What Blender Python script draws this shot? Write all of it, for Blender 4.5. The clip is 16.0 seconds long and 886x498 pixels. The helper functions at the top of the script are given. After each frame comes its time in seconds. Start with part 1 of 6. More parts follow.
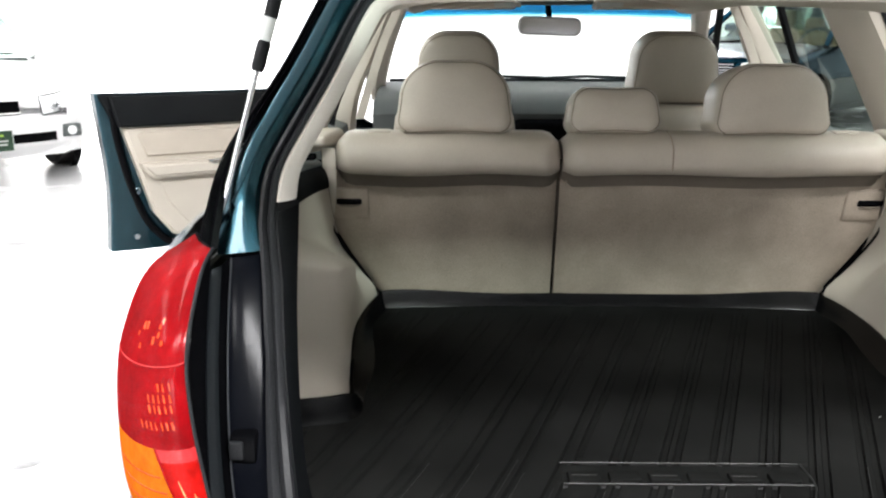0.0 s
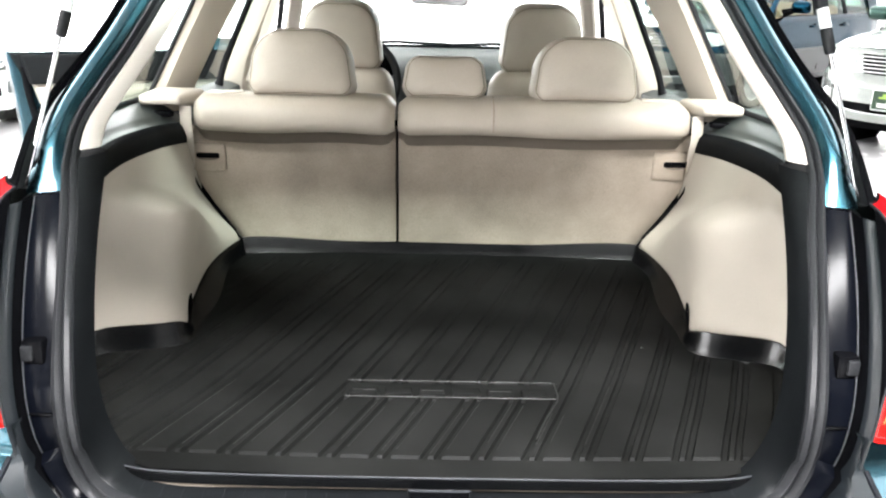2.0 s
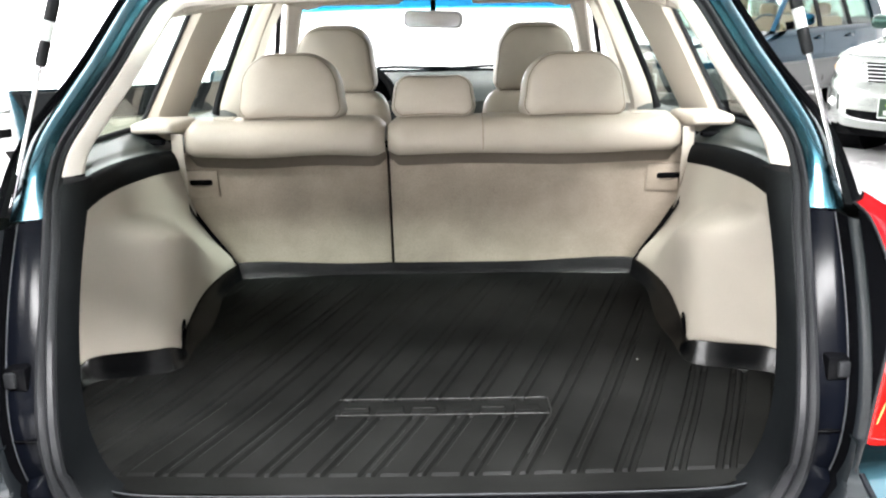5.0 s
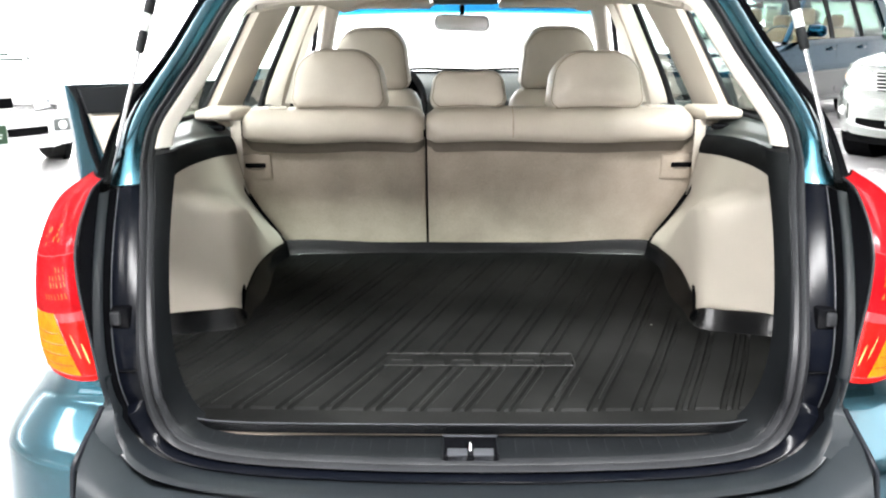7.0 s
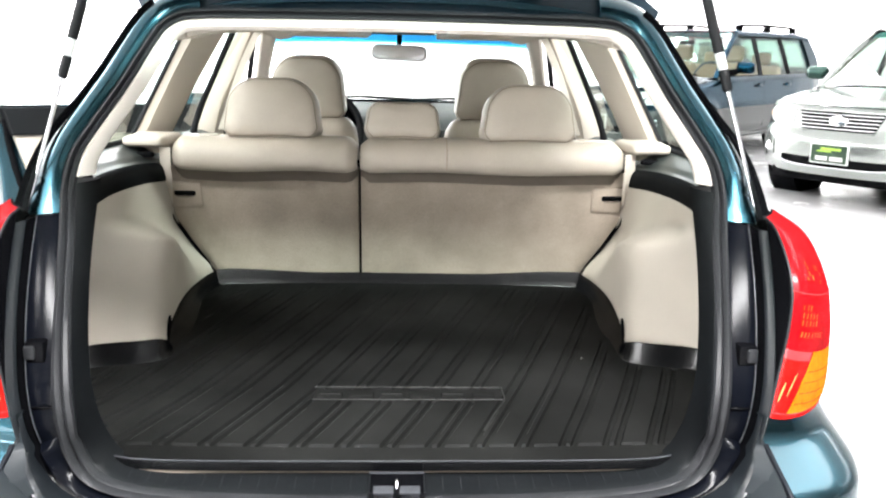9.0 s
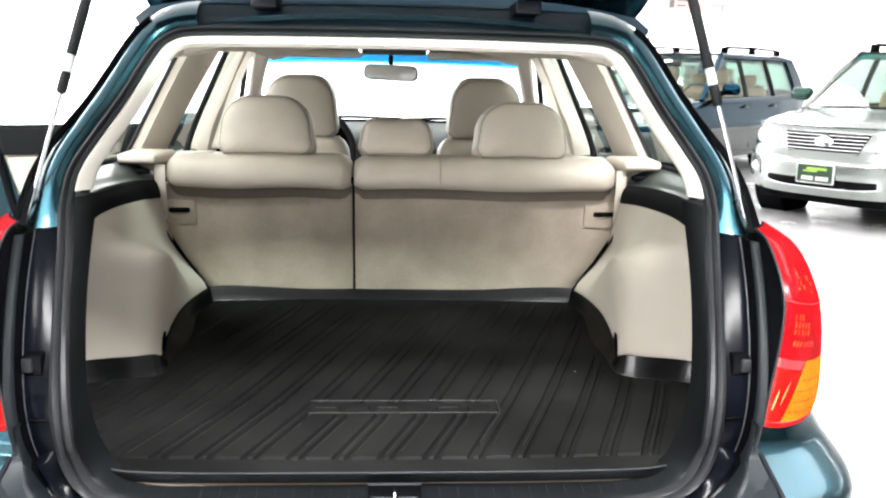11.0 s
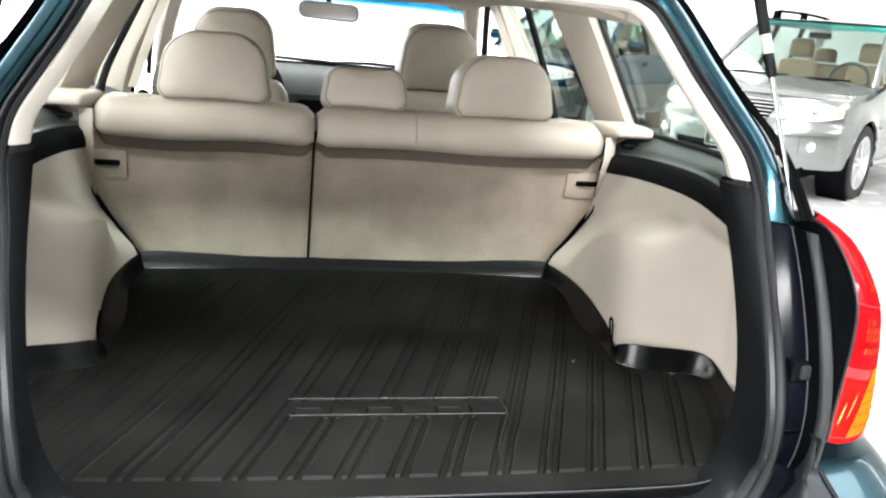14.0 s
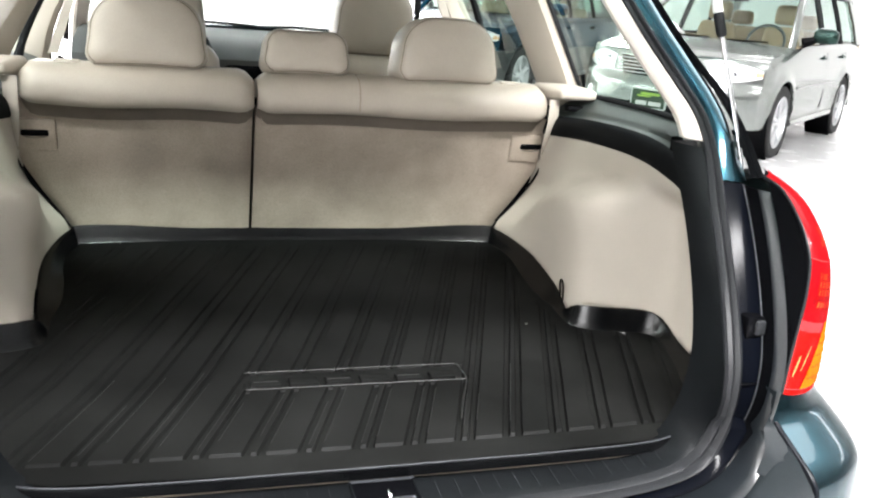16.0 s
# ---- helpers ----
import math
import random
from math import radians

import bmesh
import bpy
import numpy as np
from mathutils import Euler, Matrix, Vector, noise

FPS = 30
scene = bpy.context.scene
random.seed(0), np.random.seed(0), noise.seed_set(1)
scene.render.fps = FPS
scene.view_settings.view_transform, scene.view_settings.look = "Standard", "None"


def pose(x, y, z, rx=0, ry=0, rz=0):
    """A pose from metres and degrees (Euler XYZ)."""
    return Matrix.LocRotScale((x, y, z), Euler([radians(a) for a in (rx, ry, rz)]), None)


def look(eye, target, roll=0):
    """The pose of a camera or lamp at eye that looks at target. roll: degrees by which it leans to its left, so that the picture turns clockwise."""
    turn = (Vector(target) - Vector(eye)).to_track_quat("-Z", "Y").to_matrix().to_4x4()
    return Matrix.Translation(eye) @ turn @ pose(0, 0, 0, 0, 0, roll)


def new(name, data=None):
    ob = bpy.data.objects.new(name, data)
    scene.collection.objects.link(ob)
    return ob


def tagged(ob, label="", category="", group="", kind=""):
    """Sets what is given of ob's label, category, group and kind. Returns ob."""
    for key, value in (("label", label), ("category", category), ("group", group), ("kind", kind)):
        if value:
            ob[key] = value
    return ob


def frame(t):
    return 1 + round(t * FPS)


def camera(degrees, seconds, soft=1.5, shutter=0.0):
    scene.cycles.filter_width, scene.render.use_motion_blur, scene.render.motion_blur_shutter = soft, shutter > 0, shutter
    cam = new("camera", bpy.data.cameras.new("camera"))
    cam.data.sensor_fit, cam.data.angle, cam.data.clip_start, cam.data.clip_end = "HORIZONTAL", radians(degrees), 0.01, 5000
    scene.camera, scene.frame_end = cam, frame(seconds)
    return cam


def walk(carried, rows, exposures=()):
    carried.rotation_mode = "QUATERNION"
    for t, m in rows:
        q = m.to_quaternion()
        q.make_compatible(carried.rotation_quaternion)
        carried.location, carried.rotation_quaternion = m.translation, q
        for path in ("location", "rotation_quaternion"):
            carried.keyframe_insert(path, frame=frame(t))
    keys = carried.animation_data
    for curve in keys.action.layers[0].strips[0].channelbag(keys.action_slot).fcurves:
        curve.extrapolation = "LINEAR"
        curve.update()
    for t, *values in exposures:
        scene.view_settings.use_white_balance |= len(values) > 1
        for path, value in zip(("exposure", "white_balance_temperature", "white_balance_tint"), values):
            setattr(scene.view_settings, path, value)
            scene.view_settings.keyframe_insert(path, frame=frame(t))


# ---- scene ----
cam = camera(54.0, 16.0, 2.2)
# the wagon stands a little nose-down; camera path and wagon share this frame
EXPOSURE = 0.5
RAKE = pose(0, 0, -0.10, -1.6, 0, 0)
STAND = RAKE @ pose(0, 0.3, 0, 0, 0, 0.8) @ pose(0, -0.3, 0)
PATH = [
    (0, (-0.362, -0.981, 1.384), (-0.413, 0.963, 0.916), 0.1),
    (0.5, (-0.321, -1.096, 1.389), (-0.228, 0.84, 0.896), -0.2),
    (1, (-0.241, -1.172, 1.405), (-0.099, 0.758, 0.897), -0.4),
    (1.5, (-0.063, -1.222, 1.416), (0.019, 0.707, 0.897), 1.1),
    (2, (0.003, -1.221, 1.409), (-0.001, 0.703, 0.865), 1.3),
    (2.5, (0.001, -1.184, 1.403), (-0.063, 0.735, 0.844), 1.3),
    (3, (0.021, -1.198, 1.407), (-0.079, 0.722, 0.856), 0.5),
    (3.5, (0.039, -1.203, 1.399), (-0.05, 0.727, 0.883), -0.3),
    (4, (0.059, -1.213, 1.394), (-0.006, 0.721, 0.889), -1.3),
    (4.2, (0.065, -1.213, 1.391), (0.02, 0.724, 0.893), -1.6),
    (6.3, (0.032, -1.337, 1.378), (-0.033, 0.605, 0.901), -0.1),
    (6.5, (0.019, -1.381, 1.371), (-0.049, 0.561, 0.898), -0.1),
    (7, (0.007, -1.466, 1.358), (-0.061, 0.478, 0.893), -0.3),
    (7.5, (0.009, -1.458, 1.362), (-0.051, 0.49, 0.913), -0.2),
    (8, (0.019, -1.448, 1.355), (-0.017, 0.503, 0.917), 0.1),
    (8.5, (0.028, -1.454, 1.369), (0.076, 0.5, 0.943), 0.6),
    (9, (0.026, -1.454, 1.373), (0.097, 0.503, 0.966), 1.2),
    (11.5, (-0.004, -1.476, 1.352), (0.115, 0.489, 0.999), 1.0),
    (12, (-0.048, -1.465, 1.346), (0.142, 0.483, 0.936), 2.4),
    (12.5, (-0.108, -1.319, 1.337), (0.073, 0.619, 0.875), 2.7),
    (13, (-0.144, -1.241, 1.349), (0.01, 0.695, 0.869), 2.3),
    (13.5, (-0.181, -1.204, 1.378), (-0.006, 0.73, 0.899), 2.9),
    (14, (-0.228, -1.17, 1.36), (0.152, 0.737, 0.893), 4.5),
    (14.5, (-0.242, -1.167, 1.345), (0.263, 0.706, 0.856), 4.5),
    (15, (-0.253, -1.153, 1.345), (0.299, 0.698, 0.827), 4.0),
    (15.5, (-0.265, -1.139, 1.352), (0.303, 0.705, 0.825), 4.0),
    (16, (-0.28, -1.134, 1.349), (0.268, 0.715, 0.82), 4.3),
]
walk(cam, [(t, RAKE @ look(eye, target, roll)) for t, eye, target, roll in PATH], [(t, EXPOSURE + e) for t, e in ((0, -0.95), (0.5, -0.5), (1.0, -0.12), (2.0, 0.15), (3.0, 0.10), (4.2, 0.05), (7.0, 0.1), (9.0, 0.05), (11.5, -0.17), (12.0, -0.22), (12.5, -0.02), (14.0, -0.16), (15.0, -0.22), (16, -0.22))])

# ---- world and lamps ----
world = bpy.data.worlds.new("world")
scene.world = world
world.use_nodes = True
world.node_tree.nodes["Background"].inputs[0].default_value = (0.9, 0.95, 1.0, 1)
world.node_tree.nodes["Background"].inputs[1].default_value = 0.3


def strip_lamp(x, y, z, sx, sy, power):
    d = bpy.data.lights.new("unseen_lamp", "AREA")
    d.shape, d.size, d.size_y, d.energy, d.color = "RECTANGLE", sx, sy, power, (1.0, 0.99, 1.0)
    o = new("unseen_lamp", d)
    o.matrix_world = pose(x, y, z, 0, 0, 0)
    return o


# unseen lamps in rows, powered one by one to balance the light
for ly, powers in ((-5.5, (170, 20, 15, 15)), (2.5, (400, 250, 0, 165)), (9.5, (270, 270, 110, 110)), (17.4, (1470, 1470, 610, 610))):
    for lx, power in zip((-8.5, -3.5, 4.0, 9.0), powers):
        if power:
            strip_lamp(lx, ly, 4.25, 0.5, 4.8, power)
# added wide lamp for the bumper's flat top to reflect
strip_lamp(4.1, 2.0, 4.25, 2.2, 4.4, 290)
# two added strips behind the wagon that brighten sill and front of mat
strip_lamp(1.0, -2.2, 4.25, 3.0, 0.5, 820)
strip_lamp(-2.9, -2.2, 4.25, 3.0, 0.5, 260)

# unseen fill lamp in an added window opening, to brighten the seat backs
ADDED_WIN = (-11.5, -4.5, 0.5, 3.4)
back_fill = strip_lamp((ADDED_WIN[0] + ADDED_WIN[1]) / 2, -9.1, (ADDED_WIN[2] + ADDED_WIN[3]) / 2, ADDED_WIN[1] - ADDED_WIN[0] - 0.1, ADDED_WIN[3] - ADDED_WIN[2] - 0.1, 760)
back_fill.name, back_fill.data.name = "added_window_fill", "added_window_fill"
back_fill.matrix_world = pose((ADDED_WIN[0] + ADDED_WIN[1]) / 2, -9.1, (ADDED_WIN[2] + ADDED_WIN[3]) / 2, 90, 0, 0)


# ---- materials ----
def material(name, col, rough=0.5, metal=0.0, grain=0.0, scale=200.0, bump=0.0, blotch=0.0, bscale=4.0, coat=0.0, spec=0.5, rvar=0.0):
    """Principled surface with two scales of colour variation and a fine relief."""
    m = bpy.data.materials.new(name)
    m.use_nodes = True
    nt = m.node_tree
    p = nt.nodes["Principled BSDF"]
    p.inputs["Roughness"].default_value = rough
    p.inputs["Metallic"].default_value = metal
    p.inputs["Coat Weight"].default_value = coat
    p.inputs["Coat Roughness"].default_value = 0.04
    p.inputs["Specular IOR Level"].default_value = spec
    p.inputs["Base Color"].default_value = (*col, 1)
    tc = nt.nodes.new("ShaderNodeTexCoord")

    def nz(sc, detail):
        n = nt.nodes.new("ShaderNodeTexNoise")
        n.inputs["Scale"].default_value, n.inputs["Detail"].default_value = sc, detail
        nt.links.new(tc.outputs["Object"], n.inputs["Vector"])
        return n

    if grain or blotch:
        fine, big = nz(scale, 3), nz(bscale, 4)
        last = None
        for n, amount in ((fine, grain), (big, blotch)):
            r = nt.nodes.new("ShaderNodeMapRange")
            r.inputs["From Min"].default_value, r.inputs["From Max"].default_value = 0.3, 0.7
            r.inputs["To Min"].default_value, r.inputs["To Max"].default_value = 1 - amount, 1 + amount
            nt.links.new(n.outputs["Fac"], r.inputs["Value"])
            if last is None:
                last = r.outputs[0]
            else:
                mu = nt.nodes.new("ShaderNodeMath")
                mu.operation = "MULTIPLY"
                nt.links.new(last, mu.inputs[0])
                nt.links.new(r.outputs[0], mu.inputs[1])
                last = mu.outputs[0]
        v = nt.nodes.new("ShaderNodeVectorMath")
        v.operation = "SCALE"
        v.inputs[0].default_value = col
        nt.links.new(last, v.inputs["Scale"])
        nt.links.new(v.outputs[0], p.inputs["Base Color"])
    if rvar:
        n = nz(bscale * 2.3, 5)
        r = nt.nodes.new("ShaderNodeMapRange")
        r.inputs["From Min"].default_value, r.inputs["From Max"].default_value = 0.3, 0.7
        r.inputs["To Min"].default_value, r.inputs["To Max"].default_value = max(0.02, rough - rvar), min(1, rough + rvar)
        nt.links.new(n.outputs["Fac"], r.inputs["Value"])
        nt.links.new(r.outputs[0], p.inputs["Roughness"])
    if bump:
        n = nz(scale, 4)
        b = nt.nodes.new("ShaderNodeBump")
        b.inputs["Strength"].default_value, b.inputs["Distance"].default_value = bump, 0.002
        nt.links.new(n.outputs["Fac"], b.inputs["Height"])
        nt.links.new(b.outputs[0], p.inputs["Normal"])
    return m


def clear_glass(name, tint, gloss=0.05):
    m = bpy.data.materials.new(name)
    m.use_nodes = True
    nt = m.node_tree
    out = nt.nodes["Material Output"]
    nt.nodes.remove(nt.nodes["Principled BSDF"])
    t, g, mix, fr = (nt.nodes.new(k) for k in ("ShaderNodeBsdfTransparent", "ShaderNodeBsdfGlossy", "ShaderNodeMixShader", "ShaderNodeLayerWeight"))
    pw, ad = nt.nodes.new("ShaderNodeMath"), nt.nodes.new("ShaderNodeMath")
    pw.operation, pw.inputs[1].default_value = "POWER", 4.0
    ad.operation, ad.inputs[1].default_value, ad.inputs[2].default_value = "MULTIPLY_ADD", 0.7, gloss
    t.inputs[0].default_value = (*tint, 1)
    g.inputs["Roughness"].default_value = 0.02
    fr.inputs["Blend"].default_value = 0.5
    nt.links.new(fr.outputs["Facing"], pw.inputs[0])
    nt.links.new(pw.outputs[0], ad.inputs[0])
    nt.links.new(ad.outputs[0], mix.inputs[0])
    nt.links.new(t.outputs[0], mix.inputs[1])
    nt.links.new(g.outputs[0], mix.inputs[2])
    nt.links.new(mix.outputs[0], out.inputs["Surface"])
    return m


def dull(name, col, gloss, rough, grain=0.15, scale=400.0, blotch=0.15, bscale=6.0, bump=0.0, cells=0.0):
    """A grained surface whose sheen does not climb at flat angles: diffuse plus a small constant gloss."""
    m = bpy.data.materials.new(name)
    m.use_nodes = True
    nt = m.node_tree
    nt.nodes.remove(nt.nodes["Principled BSDF"])
    d, g, a, tc = (nt.nodes.new(k) for k in ("ShaderNodeBsdfDiffuse", "ShaderNodeBsdfGlossy", "ShaderNodeAddShader", "ShaderNodeTexCoord"))
    tot = None
    for sc, am in ((scale, grain), (bscale, blotch)):
        n, r = nt.nodes.new("ShaderNodeTexNoise"), nt.nodes.new("ShaderNodeMapRange")
        n.inputs["Scale"].default_value, n.inputs["Detail"].default_value = sc, 4
        nt.links.new(tc.outputs["Object"], n.inputs["Vector"])
        r.inputs["From Min"].default_value, r.inputs["From Max"].default_value = 0.3, 0.7
        r.inputs["To Min"].default_value, r.inputs["To Max"].default_value = 1 - am, 1 + am
        nt.links.new(n.outputs["Fac"], r.inputs["Value"])
        if tot is None:
            tot = r.outputs[0]
        else:
            mu = nt.nodes.new("ShaderNodeMath")
            mu.operation = "MULTIPLY"
            nt.links.new(tot, mu.inputs[0])
            nt.links.new(r.outputs[0], mu.inputs[1])
            tot = mu.outputs[0]
    for node, c in ((d, col), (g, (gloss,) * 3)):
        v = nt.nodes.new("ShaderNodeVectorMath")
        v.operation = "SCALE"
        v.inputs[0].default_value = c
        nt.links.new(tot, v.inputs["Scale"])
        nt.links.new(v.outputs[0], node.inputs["Color"])
    g.inputs["Roughness"].default_value = rough
    if bump:
        n, b = nt.nodes.new("ShaderNodeTexVoronoi" if cells else "ShaderNodeTexNoise"), nt.nodes.new("ShaderNodeBump")
        n.inputs["Scale"].default_value = cells or scale
        b.inputs["Strength"].default_value, b.inputs["Distance"].default_value = bump, 0.002
        nt.links.new(tc.outputs["Object"], n.inputs["Vector"])
        nt.links.new(n.outputs[0], b.inputs["Height"])
        nt.links.new(b.outputs[0], g.inputs["Normal"])
        nt.links.new(b.outputs[0], d.inputs["Normal"])
    nt.links.new(d.outputs[0], a.inputs[0])
    nt.links.new(g.outputs[0], a.inputs[1])
    nt.links.new(a.outputs[0], nt.nodes["Material Output"].inputs["Surface"])
    return m


TEAL = material("teal_metallic_paint", (0.0125, 0.041, 0.054), 0.27, 1.0, 0.12, 1500, 0.0, 0.04, 3, coat=0.35)
LEATHER = material("beige_leather", (0.40, 0.357, 0.298), 0.42, 0, 0.05, 420, 0.25, 0.05, 9, spec=0.4)
CARPET = material("beige_napped_carpet", (0.31, 0.264, 0.214), 0.95, 0, 0.18, 420, 0.9, 0.19, 7, spec=0.1)
# taupe for seams and bindings; also the painted shade under the seat roll
SHADE_AND_BINDING = material("taupe_shade_and_binding", (0.15, 0.128, 0.105), 0.9, 0, 0.1, 500, 0.4, 0.08, 8, spec=0.1)
TRIM = material("beige_moulded_plastic", (0.45, 0.411, 0.35), 0.6, 0, 0.04, 600, 0.3, 0.05, 5, spec=0.22)
# paler copy of TRIM, with the strong light at the opening in its colour
LITTRIM = material("lit_moulded_plastic", (0.50, 0.465, 0.415), 0.55, 0, 0.03, 600, 0.2, 0.04, 5, spec=0.25)
HEAD = material("beige_headliner_cloth", (0.50, 0.455, 0.385), 0.95, 0, 0.08, 600, 0.4, 0.04, 5, spec=0.1)
BLACK = dull("black_grained_plastic", (0.0044, 0.0051, 0.0058), 0.015, 0.36, 0.2, 900, 0.12, 6, 0.25)
LEDGE = material("smooth_dark_ledge", (0.022, 0.028, 0.026), 0.42, 0, 0.05, 300, 0.05, 0.1, 6, spec=0.30)
PADM = dull("dark_grey_step_pad", (0.013, 0.016, 0.018), 0.011, 0.42, 0.1, 700)
SATIN = dull("dark_satin_paint", (0.0040, 0.0050, 0.0072), 0.014, 0.36, 0.08, 300, 0.1)
GUTTER = dull("grey_satin_gutter_paint", (0.0016, 0.0020, 0.0034), 0.0050, 0.17, 0.06, 300, 0.1)
STRIPM = dull("satin_grey_strip_paint", (0.006, 0.0075, 0.009), 0.042, 0.30, 0.06, 300, 0.1)
# body paint with the raised tailgate's shade put into its colour
GATESHADE = dull("navy_gate_shade_paint", (0.004, 0.010, 0.015), 0.014, 0.3, 0.08, 300, 0.1)
SEALER = dull("black_rubber", (0.0125, 0.0132, 0.0145), 0.016, 0.46)
MATRUB = dull("black_moulded_mat", (0.0078, 0.0080, 0.0077), 0.0085, 0.25, 0.16, 700, 0.35, 5)
# paler than the mat, standing in for highlights on its raised edges
EDGELIGHT = dull("mat_edge_highlight", (0.015, 0.0154, 0.015), 0.026, 0.36, 0.25, 90)
MATRIM = dull("glossy_moulded_rim", (0.0013, 0.0015, 0.0018), 0.036, 0.24, 0.1, 500, 0.2, 7)
PLAINGREY = dull("plain_grey_plastic", (0.034, 0.036, 0.040), 0.012, 0.4)
RED = dull("deep_red_lamp_lens", (0.17, 0.0018, 0.0035), 0.010, 0.16, 0.1, 90, 0.22, 16)
REDLOW = dull("bright_red_lamp_lens", (0.26, 0.004, 0.003), 0.008, 0.18, 0.12, 90, 0.3, 30)
GLINT = material("painted_lamp_glint", (0.60, 0.20, 0.07), 0.2, 0, 0.2, 90)
AMBER = dull("amber_lamp_lens", (0.44, 0.088, 0.002), 0.008, 0.2, 0.12, 90, 0.25, 26)
PEACH = material("pale_amber_lens", (0.62, 0.40, 0.24), 0.15, 0, 0.1, 90)
REFLEX = dull("orange_reflector", (0.42, 0.035, 0.006), 0.04, 0.15, 0.3, 160, 0.3, 40)
REDBAND = dull("pale_red_lens_band", (0.34, 0.018, 0.02), 0.03, 0.2)
STAIN = material("grey_floor_stain", (0.25, 0.25, 0.25), 0.5, 0, 0.2, 60, 0.1)
CHROME = material("chrome", (0.8, 0.8, 0.82), 0.12, 1.0)
GREYP = material("light_grey_plastic", (0.45, 0.45, 0.44), 0.5, 0, 0.05, 300, 0.1)
DASH = material("grey_green_dashboard", (0.055, 0.065, 0.062), 0.6, 0, 0.1, 400, 0.4, 0.05)
CARGLASS = clear_glass("green_car_glass", (0.60, 0.70, 0.66))
GLASS = clear_glass("green_tinted_glass", (0.60, 0.72, 0.67), 0.03)
WINDS = clear_glass("clear_windscreen_glass", (0.93, 0.97, 0.96))
BLUEBAND = clear_glass("blue_sunshade_glass", (0.003, 0.085, 0.20))
BLUEMID = clear_glass("mid_blue_sunshade_glass", (0.02, 0.22, 0.36))
BLUEPALE = clear_glass("pale_blue_sunshade_glass", (0.30, 0.62, 0.75))
WHITEWALL = material("white_painted_wall", (0.86, 0.86, 0.85), 0.8, 0, 0.02, 80, 0.1, 0.02, 0.6)
# for the unseen wall behind, darker than the others to bounce less light
LOWBOUNCE = material("mid_grey_low_bounce_wall", (0.26, 0.26, 0.26), 0.8, 0, 0.02, 80, 0.1, 0.03, 0.6)
FLOORM = material("pale_sealed_concrete", (0.56, 0.56, 0.56), 0.22, 0, 0.05, 40, 0.05, 0.06, 1.2, rvar=0.1)
TYRE = material("black_tyre_rubber", (0.015, 0.015, 0.015), 0.8, 0, 0.1, 200, 0.3)
ALLOY = material("silver_alloy", (0.6, 0.61, 0.62), 0.3, 0.9)
SILVERP = material("silver_green_paint", (0.27, 0.29, 0.276), 0.2, 0.8, 0.05, 1500, coat=0.4)
MIRGREEN = material("dark_green_paint", (0.022, 0.055, 0.045), 0.25, 0.7, 0.05, 1500, coat=0.1)
TEALBAND = clear_glass("teal_shade_band_glass", (0.10, 0.62, 0.55))
SILVERLO = material("grey_lower_paint", (0.085, 0.09, 0.09), 0.35, 0.6, 0.05, 1500, coat=0.1)
BLUEP = material("blue_metallic_paint", (0.0032, 0.029, 0.052), 0.22, 1.0, 0.1, 1500, coat=0.05)
WHITEP = material("white_car_paint", (0.72, 0.72, 0.72), 0.3, 0, 0.01, 300, coat=1.0)
# for black parts, and for shade painted into gaps
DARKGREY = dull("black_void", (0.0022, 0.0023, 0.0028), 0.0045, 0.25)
LENS = material("clear_lamp_lens", (0.8, 0.82, 0.82), 0.08, 0.1, coat=1.0)
GREENPL = material("green_plate", (0.006, 0.028, 0.010), 0.4)
LIMEPL = material("lime_plate_mark", (0.25, 0.4, 0.05), 0.4)
PINKPL = material("pink_notice_board", (0.42, 0.26, 0.24), 0.7, 0, 0.05, 40, 0.0, 0.06, 3)
WHITEPL = material("white_plate", (0.5, 0.52, 0.5), 0.4)
TANSEAT = material("tan_seat_cloth", (0.36, 0.27, 0.16), 0.8, 0, 0.1, 200, 0.2)


# ---- mesh helpers ----
def spl(pts, n):
    """Smooth curve through control points, n samples evenly spread by length."""
    P = np.array(pts, float)
    Q = np.vstack([2 * P[0] - P[1], P, 2 * P[-1] - P[-2]])
    out = []
    for i in range(1, len(Q) - 2):
        for u in np.linspace(0, 1, 24, endpoint=False):
            a, b, c, d = Q[i - 1], Q[i], Q[i + 1], Q[i + 2]
            out.append(0.5 * ((2 * b) + (c - a) * u + (2 * a - 5 * b + 4 * c - d) * u * u + (3 * b - a - 3 * c + d) * u**3))
    out = np.array(out + [P[-1]])
    s = np.r_[0, np.cumsum(np.linalg.norm(np.diff(out, axis=0), axis=1))]
    q = np.linspace(0, s[-1], n)
    return np.stack([np.interp(q, s, out[:, k]) for k in range(out.shape[1])], 1)


def link(name, me, mat, parent, label="", smooth=True):
    if mat:
        me.materials.append(mat)
    if smooth:
        me.shade_smooth()
    ob = new(name, me)
    ob.parent = parent
    if label:
        tagged(ob, label)
    return ob


def part(name, bm, mat, parent, label="", smooth=True, angle=40):
    bmesh.ops.recalc_face_normals(bm, faces=bm.faces[:])
    me = bpy.data.meshes.new(name)
    bm.to_mesh(me)
    bm.free()
    ob = link(name, me, mat, parent, label, smooth)
    if smooth:
        me.set_sharp_from_angle(angle=radians(angle))
    return ob


